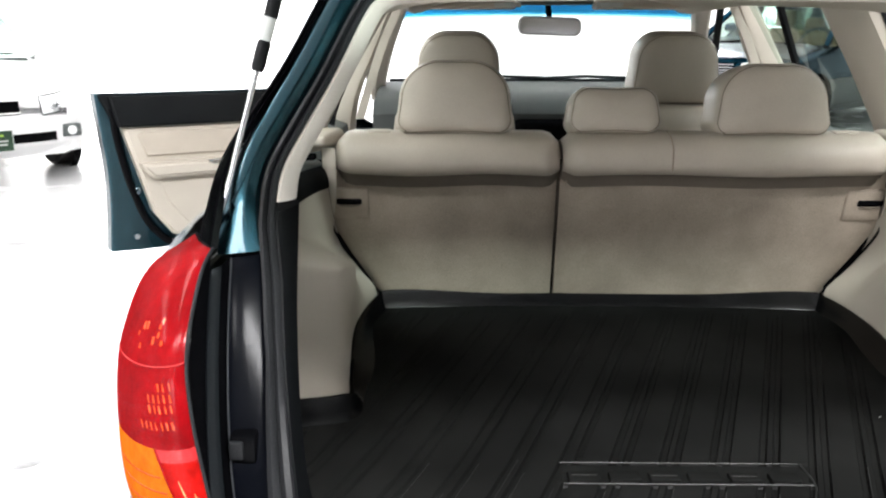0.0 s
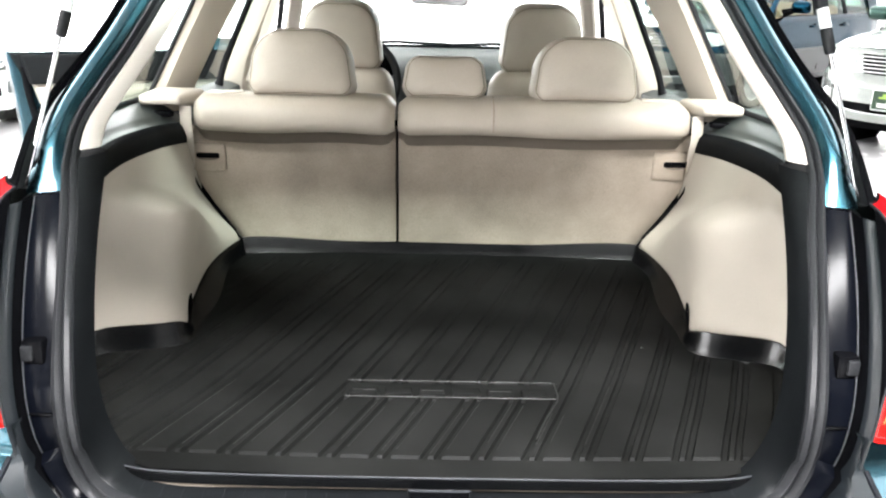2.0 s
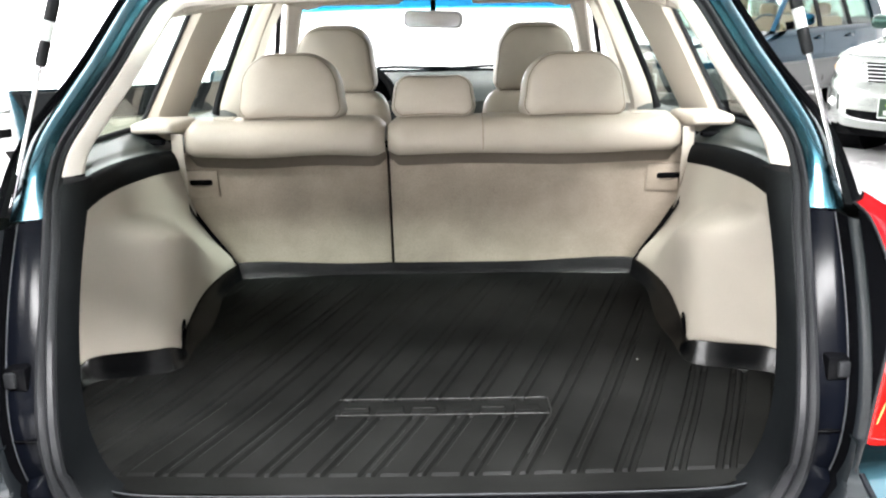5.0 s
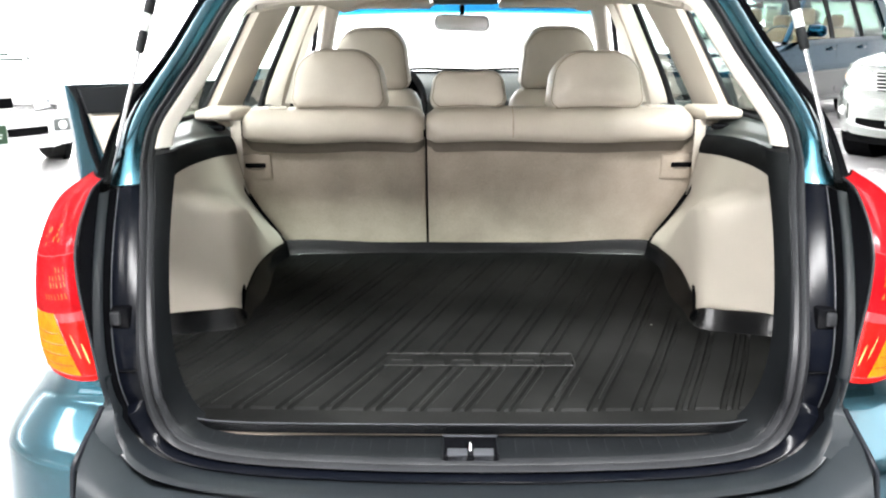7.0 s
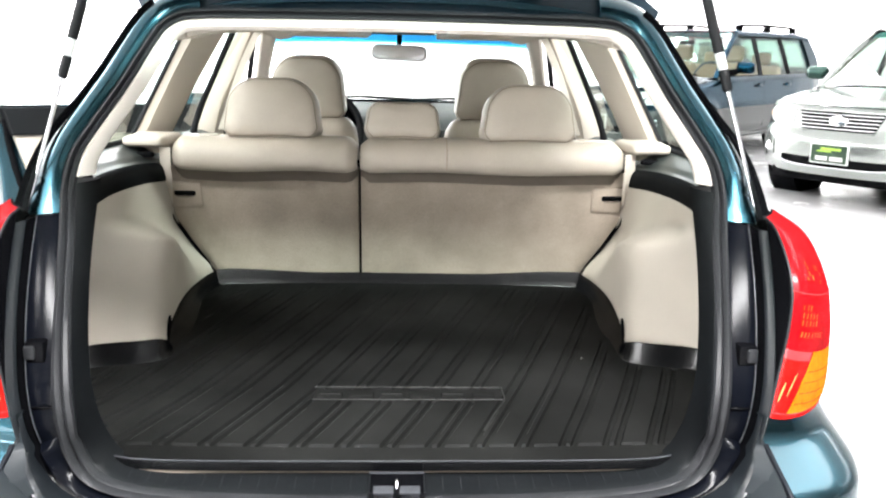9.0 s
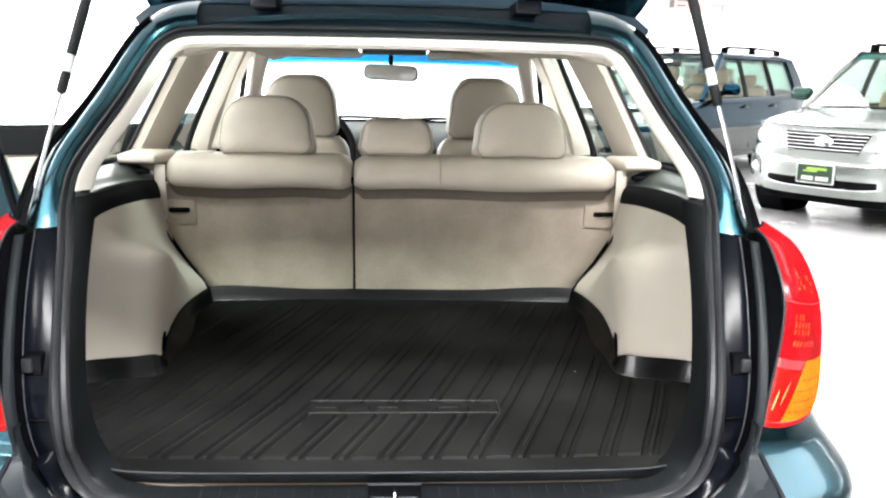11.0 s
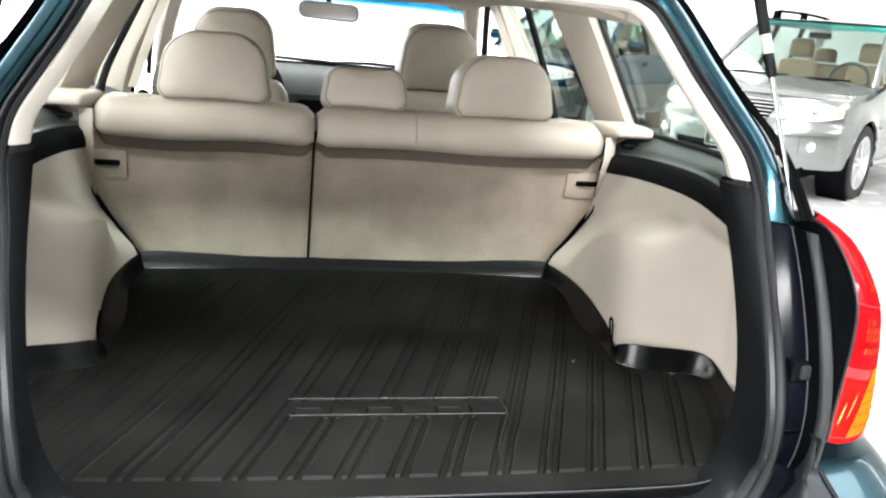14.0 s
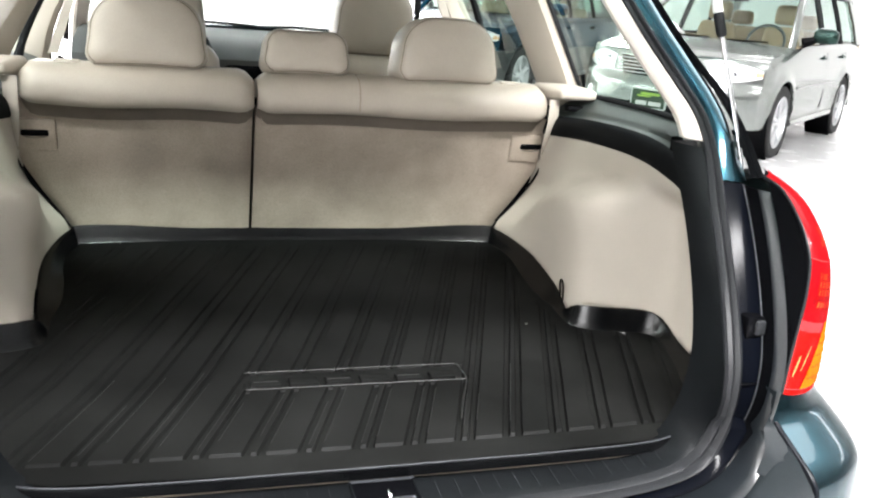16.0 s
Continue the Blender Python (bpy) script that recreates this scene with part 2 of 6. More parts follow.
def grid(rows, close_u=False, close_v=False, bm=None):
    """Quads through rows of points (all rows equally long)."""
    bm = bm or bmesh.new()
    vs = [[bm.verts.new(tuple(float(c) for c in p)) for p in r] for r in rows]
    nr, nc = len(vs), len(vs[0])
    for i in range(nr if close_u else nr - 1):
        for j in range(nc if close_v else nc - 1):
            a, b, c, d = vs[i][j], vs[i][(j + 1) % nc], vs[(i + 1) % nr][(j + 1) % nc], vs[(i + 1) % nr][j]
            try:
                bm.faces.new((a, b, c, d))
            except ValueError:
                pass
    return bm


def slab(rows, t, axis=1, bm=None):
    """A sheet with thickness t along an axis."""
    R = np.array(rows, float)
    B = R.copy()
    B[..., axis] += t
    nr, nc = R.shape[:2]
    bm = bm or bmesh.new()
    f = [[bm.verts.new(tuple(map(float, p))) for p in r] for r in R]
    b = [[bm.verts.new(tuple(map(float, p))) for p in r] for r in B]
    for i in range(nr - 1):
        for j in range(nc - 1):
            bm.faces.new((f[i][j], f[i][j + 1], f[i + 1][j + 1], f[i + 1][j]))
            bm.faces.new((b[i][j], b[i + 1][j], b[i + 1][j + 1], b[i][j + 1]))
    for i in range(nr - 1):
        bm.faces.new((f[i][0], f[i + 1][0], b[i + 1][0], b[i][0]))
        bm.faces.new((f[i][-1], b[i][-1], b[i + 1][-1], f[i + 1][-1]))
    for j in range(nc - 1):
        bm.faces.new((f[0][j], b[0][j], b[0][j + 1], f[0][j + 1]))
        bm.faces.new((f[-1][j], f[-1][j + 1], b[-1][j + 1], b[-1][j]))
    return bm


def box(x0, x1, y0, y1, z0, z1, bev=0.0, seg=2, bm=None, m=None):
    bm2 = bmesh.new()
    bmesh.ops.create_cube(bm2, size=1)
    for v in bm2.verts:
        v.co = Vector(((x0 + x1) / 2 + v.co.x * (x1 - x0), (y0 + y1) / 2 + v.co.y * (y1 - y0), (z0 + z1) / 2 + v.co.z * (z1 - z0)))
    if bev:
        bmesh.ops.bevel(bm2, geom=bm2.edges[:], offset=bev, segments=seg, profile=0.5, affect="EDGES")
    if m is not None:
        bm2.transform(m)
    if bm is None:
        return bm2
    me = bpy.data.meshes.new("tmp")
    bm2.to_mesh(me)
    bm2.free()
    bm.from_mesh(me)
    bpy.data.meshes.remove(me)
    return bm


def tube(pts, r, n=10, bm=None, caps=True):
    """A round tube along points; r a number or one per point."""
    P = [Vector(p) for p in pts]
    rr = list(r) if hasattr(r, "__len__") else [r] * len(P)
    bm = bm or bmesh.new()
    rings, ref = [], None
    for i, p in enumerate(P):
        d = (P[min(i + 1, len(P) - 1)] - P[max(i - 1, 0)]).normalized()
        if ref is None:
            ref = d.orthogonal().normalized()
        ref = (ref - d * ref.dot(d)).normalized()
        o = d.cross(ref)
        rings.append([bm.verts.new(p + rr[i] * (math.cos(a) * ref + math.sin(a) * o)) for a in np.linspace(0, 2 * math.pi, n, endpoint=False)])
    for a, b in zip(rings, rings[1:]):
        for k in range(n):
            bm.faces.new((a[k], a[(k + 1) % n], b[(k + 1) % n], b[k]))
    if caps:
        bm.faces.new(rings[0][::-1])
        bm.faces.new(rings[-1])
    return bm


def spin(profile, n=32, bm=None, m=None):
    """A turned shape round the x axis from (x, r) pairs."""
    rows = [[(x, r * math.cos(a), r * math.sin(a)) for a in np.linspace(0, 2 * math.pi, n, endpoint=False)] for x, r in profile]
    b = grid(rows, close_v=True, bm=bm)
    if m is not None:
        b.transform(m)
    return b


def cushion(x0, x1, y0, y1, z0, z1, r, top=1.0, puff=0.0, n=9):
    """A soft block: rounded, narrower towards the top by the factor top, puffed out on its large faces."""
    bm = bmesh.new()
    bmesh.ops.create_cube(bm, size=2)
    bmesh.ops.subdivide_edges(bm, edges=bm.edges[:], cuts=n, use_grid_fill=True)
    cx, cy, cz, hx, hy, hz = (x0 + x1) / 2, (y0 + y1) / 2, (z0 + z1) / 2, (x1 - x0) / 2, (y1 - y0) / 2, (z1 - z0) / 2
    for v in bm.verts:
        p = np.array(v.co)
        q = p * (hx, hy, hz)
        core = np.clip(q, -np.array((hx - r, hy - min(r, hy * 0.95), hz - r)), np.array((hx - r, hy - min(r, hy * 0.95), hz - r)))
        dlt = q - core
        ln = np.linalg.norm(dlt)
        if ln > 1e-9:
            rr = np.array((r, min(r, hy * 0.95), r))
            q = core + dlt / ln * min(ln, r) if r <= hy * 0.95 else core + dlt / ln * np.minimum(ln, rr)
        k = (1 - p[0] ** 2) * (1 - p[2] ** 2)
        q[1] += puff * k * np.sign(p[1])
        u = (q[2] / hz + 1) / 2
        q[0] *= 1 + (top - 1) * u * u
        v.co = (cx + q[0], cy + q[1], cz + q[2])
    return bm


def empty(name, label, category, m=None, group="", kind=""):
    e = new(name)
    e.empty_display_size = 0.1
    if m is not None:
        e.matrix_world = m
    return tagged(e, label, category, group, kind)


def both(fn):
    for s in (1, -1):
        fn(s)


# ---- showroom ----
def structure(name, bm, mat, label):
    ob = part(name, bm, mat, None, smooth=False)
    return tagged(ob, label, name.split("_")[0], kind="structure")


structure("floor", box(-12, 16, -9, 20, -0.2, 0), FLOORM, "pale glossy sealed concrete showroom floor")
structure("ceiling", box(-12, 16, -9, 20, 4.4, 4.6), WHITEWALL, "plain white showroom ceiling")
structure("wall_north", box(-12.2, 16.2, 20, 20.2, 0, 4.6), WHITEWALL, "plain white painted showroom wall")
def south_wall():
    """The unseen wall behind, with a broad opening added for the fill lamp."""
    bm = box(-12.2, ADDED_WIN[0], -9.2, -9, 0, 4.6)
    for x0, x1, z0, z1 in ((ADDED_WIN[1], 16.2, 0, 4.6), (ADDED_WIN[0], ADDED_WIN[1], 0, ADDED_WIN[2]), (ADDED_WIN[0], ADDED_WIN[1], ADDED_WIN[3], 4.6)):
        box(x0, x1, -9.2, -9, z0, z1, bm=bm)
    structure("wall_south", bm, LOWBOUNCE, "plain grey unseen showroom wall with an added window")
    win = tagged(new("added_window_1"), "wide unseen window with slim grey frames, added for the fill lamp", "window", kind="structure")
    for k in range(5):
        x = ADDED_WIN[0] + (ADDED_WIN[1] - ADDED_WIN[0]) * k / 4
        part("added_window_frame", box(x - 0.04, x + 0.04, -9.15, -9.05, ADDED_WIN[2], ADDED_WIN[3], 0.01), GREYP, win)
    for z in (ADDED_WIN[2], ADDED_WIN[3]):
        part("added_window_frame", box(ADDED_WIN[0], ADDED_WIN[1], -9.14, -9.06, z - 0.04, z + 0.04, 0.01), GREYP, win)


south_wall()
structure("wall_west", box(-12.2, -12, -9, 20, 0, 4.6), WHITEWALL, "plain white painted showroom wall")
structure("wall_east", box(16, 16.2, -9, 20, 0, 4.6), WHITEWALL, "plain white painted showroom wall")

def notice_board(x0, x1, z0, z1, bars):
    e = empty("notice_board", "pale pink notice board with dark print on the far wall", "notice board", pose((x0 + x1) / 2, 20, (z0 + z1) / 2), "notice boards on the far wall")
    w, h = (x1 - x0) / 2, (z1 - z0) / 2
    part("board", box(-w, w, -0.03, 0.0, -h, h, 0.006), PINKPL, e)
    for k in range(4):
        part("frame", box(-w - 0.02, w + 0.02, -0.04, 0.0, -0.02, 0.02, 0.004, m=pose(0, 0, h if k else -h)) if k < 2 else box(-0.02, 0.02, -0.04, 0.0, -h, h, 0.004, m=pose(w if k > 2 else -w, 0, 0)), PINKPL, e)
    for bx0, bx1, bz0, bz1 in bars:
        part("print_bar", box(bx0, bx1, -0.036, -0.029, bz0, bz1), DASH, e)


notice_board(6.33, 7.27, 2.70, 3.4, ((-0.40, -0.28, -0.25, -0.05), (-0.22, 0.0, -0.22, -0.17), (0.05, 0.36, -0.22, -0.17), (-0.22, 0.3, -0.1, -0.06)))
notice_board(7.38, 7.86, 2.54, 3.3, ((-0.18, 0.18, -0.06, -0.03), (0.06, 0.1, -0.18, -0.06)))


def stain(x, y, w, d, turn, seed):
    rnd = random.Random(seed)
    pts = [((w * (0.75 + 0.5 * rnd.random())) * math.cos(a), (d * (0.75 + 0.5 * rnd.random())) * math.sin(a)) for a in np.linspace(0, 2 * math.pi, 14, endpoint=False)]
    bm = grid([[(px, py, 0.001) for px, py in pts], [(0.3 * px, 0.3 * py, 0.0016) for px, py in pts], [(0, 0, 0.0018)] * 14], close_v=True)
    bm.transform(pose(x, y, 0, 0, 0, turn))
    structure("floor_stain", bm, STAIN, "small grey scuff on the pale floor")


for i, (x, y, w, d, turn) in enumerate(((-1.67, 1.38, 0.042, 0.02, 30), (-3.0, 3.96, 0.10, 0.05, 5), (-1.88, 2.72, 0.06, 0.015, 10), (2.13, 1.34, 0.033, 0.025, 60), (4.83, 4.38, 0.11, 0.025, -20), (5.55, 5.75, 0.075, 0.03, 0))):
    stain(x, y, w, d, turn, i)

# ---- station wagon ----
wagon = empty("station_wagon", "teal metallic station wagon with open tailgate and open front door", "car", STAND)

PROF = spl([(0.45, 0.03), (0.6, 0.05), (0.76, 0.06), (0.855, 0.095), (1.0, 0.19), (1.135, 0.3), (1.3, 0.44), (1.465, 0.58), (1.6, 0.7)], 120)
HALF = [(0, 0.612), (0.22, 0.612), (0.40, 0.613), (0.50, 0.622), (0.552, 0.645), (0.583, 0.69), (0.600, 0.745), (0.612, 0.81), (0.624, 0.89), (0.634, 0.975), (0.642, 1.07),
        (0.647, 1.14), (0.644, 1.19), (0.62, 1.243), (0.578, 1.323), (0.531, 1.427), (0.508, 1.455), (0.462, 1.47), (0.30, 1.474), (0, 1.476)]
_h = spl(HALF, 150)
LOOP = np.vstack([_h, (_h * (-1, 1))[::-1][1:-1]])
_d = np.roll(LOOP, -1, 0) - np.roll(LOOP, 1, 0)
NORM = np.stack([_d[:, 1], -_d[:, 0]], 1) / np.linalg.norm(_d, axis=1)[:, None]


def ring(off, dy, sel=None):
    """The tailgate opening's edge, moved outwards by off and forwards by dy."""
    idx = range(len(LOOP)) if sel is None else sel
    out = []
    for i in idx:
        x, z = LOOP[i]
        nx, nz = NORM[i]
        low = max(0.0, -nz) * (1 if z < 0.7 else 0)
        bow = (0.06 if z < 0.8 else 0.03) * max(0.0, 1 - (x / 0.62) ** 2)
        zz = z + off * nz * (1 - 0.65 * low)
        out.append((x + off * nx, float(np.interp(z + off * nz * (0.2 if low else 1), PROF[:, 0], PROF[:, 1])) - bow + dy * (1 - 0.2 * low) - off * low, zz))
    return out


def ease(a, b, v):
    k = min(1.0, max(0.0, (v - a) / (b - a)))
    return k * k * (3 - 2 * k)


def jamb(old, side, sel):
    """A line round the opening: old (off, dy) along the sill, side(climb) up the jambs, where climb is 0 at the lamp's foot and 1 near its top."""
    out = []
    for i, p in zip(sel, ring(*old, sel)):
        z = LOOP[i][1]
        q = ring(*side(min(1.3, max(0.0, (z - 0.756) / 0.262))), [i])[0]
        k = ease(0.63, 0.75, z)
        out.append(tuple(a + (b - a) * k for a, b in zip(p, q)))
    return out


def seal_ring(off, dy, hold=1.0, sel=None):
    """As ring, but drawn inwards and rearwards up the jambs, where the rubber seal is wide."""
    idx = range(len(LOOP)) if sel is None else sel
    f = min(1.0, max(0.0, (off + 0.002) / 0.026))
    out = []
    for i in idx:
        z = LOOP[i][1]
        hs = (0.64, 0.75, 0.86, 0.96, 1.04, 1.12)
        so = (1 - f) * np.interp(z, hs, (-0.004, -0.030, -0.023, -0.016, -0.012, 0)) + f * np.interp(z, hs, (0, -0.007, -0.014, -0.018, -0.011, 0))
        sy = (1 - f) * np.interp(z, (0.64, 0.75, 0.82, 0.90, 1.0), (0, -0.035, -0.020, -0.008, 0)) + f * np.interp(z, (0.64, 0.75, 1.0, 1.1), (0, -0.006, -0.006, 0))
        out.append(ring(off + hold * so, dy + hold * sy, [i])[0])
    return out


def pick(fn):
    """Indices of the loop, in one run, for which fn(x, z) holds."""
    ok = [bool(fn(x, z)) for x, z in LOOP]
    n = len(ok)
    if all(ok):
        return list(range(n))
    start = next(i for i in range(n) if ok[i] and not ok[i - 1])
    run = []
    i = start
    while ok[i % n] and len(run) < n:
        run.append(i % n)
        i += 1
    return run


UP = pick(lambda x, z: z > 1.137)
LOW = pick(lambda x, z: z <= 1.141)
part("upper_opening_trim", grid([ring(o, d, UP) for o, d in ((0.004, 0.0), (-0.006, -0.004), (-0.018, 0.008), (-0.026, 0.025), (-0.024, 0.042), (-0.004, 0.055))]), LITTRIM, wagon, "beige moulded trim round the upper opening, lightened for the strong light")
part("lower_opening_trim", grid([seal_ring(o, d, h, LOW) for o, d, h in ((0.004, 0.002, 1), (-0.004, -0.001, 1), (-0.011, 0.010, 0.7), (-0.019, 0.03, 0.3), (-0.024, 0.055, 0), (-0.021, 0.09, 0), (0.05, 0.11, 0))]), BLACK, wagon, "black moulded trim and load sill")
part("weatherstrip", grid([seal_ring(o, d) for o, d in ((-0.002, 0.006), (0.0, -0.008), (0.005, -0.013), (0.009, -0.009), (0.0105, -0.004), (0.012, -0.009), (0.016, -0.016), (0.021, -0.013), (0.024, 0.008))], close_v=True), SEALER, wagon, "black double-lipped rubber weatherstrip")
PL = pick(lambda x, z: z <= 1.092)
def rear_flange(s):
    sel = pick(lambda x, z: z > 1.075 and x * s > 0.45)
    rows = []
    for o, d in ((0.02, 0.014), (0.026, 0.008), (0.034, 0.0), (0.044, -0.005), (0.055, -0.006), (0.066, -0.001), (0.076, 0.010), (0.086, 0.03)):
        flat, full = ring(o, 0.017, sel), ring(o, d, sel)
        rows.append([tuple(np.array(a) + (np.array(b) - np.array(a)) * min(1.0, max(0.0, (a[2] - 1.075) / 0.09))) for a, b in zip(flat, full)])
    part("rear_body_flange", grid(rows), TEAL, wagon, "teal painted body flange beside the opening")
both(rear_flange)
EDGE = pick(lambda x, z: z > 1.435)
# roof edge and gutter are coloured as shaded by the tailgate
part("roof_edge", grid([ring(o, d, EDGE) for o, d in ((0.078, 0.02), (0.09, 0.035), (0.11, 0.06), (0.13, 0.10))]), GATESHADE, wagon, "teal rear edge of the roof, darkened for the tailgate's shade")
TOPR = pick(lambda x, z: z > 1.4 and abs(x) < 0.50)
part("roof_gutter", grid([ring(o, d, TOPR) for o, d in ((0.02, 0.006), (0.03, 0.02), (0.05, 0.03), (0.07, 0.02), (0.082, 0.03))]), GATESHADE, wagon, "gutter under the tailgate hinges, darkened for the tailgate's shade")
GUT = [((0.02, 0.006), lambda c: (0.006, 0.004)), ((0.028, 0.016), lambda c: (0.012, -0.002)), ((0.040, 0.017), lambda c: (0.034, 0.0 - 0.006 * c)), ((0.054, 0.017), lambda c: (0.055, -0.003 - 0.008 * c)), ((0.060, 0.022), lambda c: (0.058, -0.002 - 0.008 * c)), ((0.061, 0.040), lambda c: (0.0595, 0.020))]
part("gutter_panel", grid([jamb(a, b, PL) for a, b in GUT]), GUTTER, wagon, "dark satin gutter panel beside the opening")
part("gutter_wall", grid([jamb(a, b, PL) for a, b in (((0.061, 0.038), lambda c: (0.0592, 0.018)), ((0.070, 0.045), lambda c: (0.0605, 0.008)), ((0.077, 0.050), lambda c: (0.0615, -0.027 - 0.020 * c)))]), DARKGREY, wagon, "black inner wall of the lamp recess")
STRIP = [((0.077, 0.050), lambda c: (0.0615, -0.027 - 0.020 * c)), ((0.079, -0.004), lambda c: (0.062, -0.031 - 0.022 * c)), ((0.082, -0.010), lambda c: (0.065, -0.037 - 0.023 * c)), ((0.092, -0.010), lambda c: (0.070, -0.044 - 0.025 * c)), ((0.096, -0.004), lambda c: (0.0725 - 0.0025 * c, -0.047 - 0.026 * c)), ((0.098, 0.04), lambda c: (0.077, -0.040 - 0.026 * c))]
part("outer_gutter_strip", grid([jamb(a, b, PL) for a, b in STRIP]), STRIPM, wagon, "satin grey strip along the gutter")
def pillar_strip(s):
    sel = pick(lambda x, z: 1.09 < z < 1.452 and x * s > 0.3)
    def run(o, dd, out):
        return [(x + s * out * max(0.0, 1 - (z - 1.09) / 0.22), y - 0.02 * max(0.0, 1 - (z - 1.09) / 0.22), z) for x, y, z in ring(o, dd, sel)]
    a, b, m, c, d2 = run(0.068, 0.006, 0.010), run(0.073, -0.004, 0.013), run(0.076, 0.003, 0.016), run(0.081, -0.004, 0.020), run(0.087, 0.018, 0.023)
    part("pillar_rubber_strip", grid([a, b, m, c, d2]), DARKGREY, wagon, "black rubber strip down the rear pillar")
both(pillar_strip)

def gutter_lip(s):
    sel = pick(lambda x, z: 0.70 < z < 1.088 and x * s > 0.5)
    part("gutter_lip", tube(jamb((0.0575, 0.016), lambda c: (0.0575, -0.004 - 0.008 * c), sel), 0.0013, 6), PLAINGREY, wagon, "thin bright lip of the gutter panel")
both(gutter_lip)


# tail lamps
def tail_lamp(s):
    inner = spl([(0.675, 0.005, 0.762), (0.686, 0.014, 0.82), (0.698, 0.022, 0.878), (0.707, 0.029, 0.935), (0.713, 0.044, 0.991), (0.714, 0.081, 1.041), (0.715, 0.144, 1.086), (0.717, 0.205, 1.099)], 40)
    outer = spl([(0.814, 0.101, 0.761), (0.837, 0.127, 0.786), (0.853, 0.157, 0.842), (0.861, 0.188, 0.920), (0.854, 0.212, 0.985), (0.827, 0.250, 1.058), (0.759, 0.266, 1.107)], 40)
    def lens(v, u, lift=0.0):
        a, b = (np.array([np.interp(v * 39, np.arange(40), c[:, k]) for k in range(3)]) for c in (inner, outer))
        w = np.linalg.norm(b - a)
        return (a + (b - a) * u + np.array((-0.0115 * w, -0.222 * w, 0.0)) * (4 * u * (1 - u)) ** 0.8 + np.array((0, -lift, 0))) * (s, 1, 1)

    def patch(v0, v1, u0, u1, n=12, m=12, lift=0.0):
        """u0 and u1 as (at v0, at v1)."""
        rows = []
        for v in np.linspace(v0, v1, n):
            k = (v - v0) / (v1 - v0)
            a, b = u0[0] + (u0[1] - u0[0]) * k, u1[0] + (u1[1] - u1[0]) * k
            rows.append([lens(v, a + (b - a) * q, lift) for q in np.linspace(0, 1, m)])
        return grid(rows)

    def at(z):
        return float(np.interp(z, inner[:, 2], np.arange(40))) / 39
    cap, band0, band1, low = at(0.992), at(0.872), at(0.889), at(0.772)
    full = ((0, 0), (1, 1))
    house = part("tail_lamp", patch(0, 1, *full, 40, 15, -0.012), DARKGREY, wagon, "tail lamp with red and amber lens")
    part("cap_lens", patch(cap, 1, *full, 16, 15), RED, house, "glossy red upper lens")
    part("red_lens", patch(band1, cap, *full, 16, 15), RED, house, "glossy red main lens")
    part("lens_band", patch(band0, band1, (0, 0), (0.37, 0.39), 4, 10), REDBAND, house, "pale red band across the lens")
    part("brake_lens", patch(low, band0, (0, 0), (0.19, 0.37), 12, 12), REDLOW, house, "glossy red lower lens")
    part("amber_lens", patch(low, band1, (0.19, 0.39), (1, 1), 14, 14), AMBER, house, "amber turn lens")
    part("lens_foot", patch(0, low, *full, 5, 15), REDLOW, house)
    part("amber_seam", tube([lens(low + (band1 - low) * q, 0.19 + 0.20 * q, 0.0006) for q in np.linspace(0, 1, 10)], 0.0010, 6), RED, house)
    # fixed pale strips that paint bulb highlights onto the lower lens
    for q0, q1, u0, u1, wd in ((0.22, 0.60, 0.055, 0.095, 0.020), (0.34, 0.78, 0.14, 0.21, 0.014)):
        part("painted_glint", grid([[lens(low + (band0 - low) * (q0 + (q1 - q0) * q), u0 + (u1 - u0) * q + wd * du * math.sin(math.pi * (0.12 + 0.76 * q)), 0.0010) for du in (-0.5, 0, 0.5)] for q in np.linspace(0, 1, 8)]), GLINT, house, "pale strip painting a highlight on the lens")
    for q in (0.2, 0.4, 0.6, 0.8):
        part("amber_rib", tube([lens(low + (band0 - low) * q, u, 0.0006) for u in np.linspace(0.24 + 0.17 * q, 0.9, 8)], 0.0009, 5), REFLEX, house)
    for v in (cap, low):
        part("lens_seam", tube([lens(v, u, 0.0006) for u in np.linspace(0, 1, 20)], 0.0011, 6), REDBAND, house)
    steps = np.linspace(0, 1, 30)
    foot = [i for i in pick(lambda x, z: z > 0.72 and x * s > 0.5) if LOOP[i][1] < 1.10]
    line = np.array(sorted(jamb((0.098, 0.04), lambda c: (0.074 - 0.0025 * c, -0.045 - 0.026 * c), foot), key=lambda p: p[2]))
    edge = [lens(v, 0) for v in steps]
    wall = [np.array([np.interp(p[2], line[:, 2], line[:, k]) for k in range(2)] + [p[2]]) for p in edge]
    part("lamp_side", grid([[e + np.array((s * 0.002, 0.004, 0)) for e in edge], [e * 0.6 + w * 0.4 for e, w in zip(edge, wall)], wall]), DARKGREY, house, "black side wall of the lamp")
    part("lens_rim", tube([lens(v, 0, 0.001) for v in np.linspace(0, 1, 40)], 0.0025, 6), SEALER, house)
    # patterned reflectors showing through the lens
    rnd = random.Random(8)
    for r, n in ((0.915, 7), (0.936, 5), (0.949, 5), (0.963, 3)):
        v = at(r)
        for i in range(n):
            u, w = 0.14 + 0.055 * i + 0.01 * rnd.random(), 0.012 + 0.012 * rnd.random()
            part("reflector", grid([[lens(v + dv, u + du + dv * 0.4, 0.0012) for du in (0, w)] for dv in (0, 0.024)]), REFLEX, house)
    for i in range(9):
        u, v, w = 0.25 + 0.4 * rnd.random(), cap + 0.02 + 0.12 * rnd.random(), 0.012 + 0.014 * rnd.random()
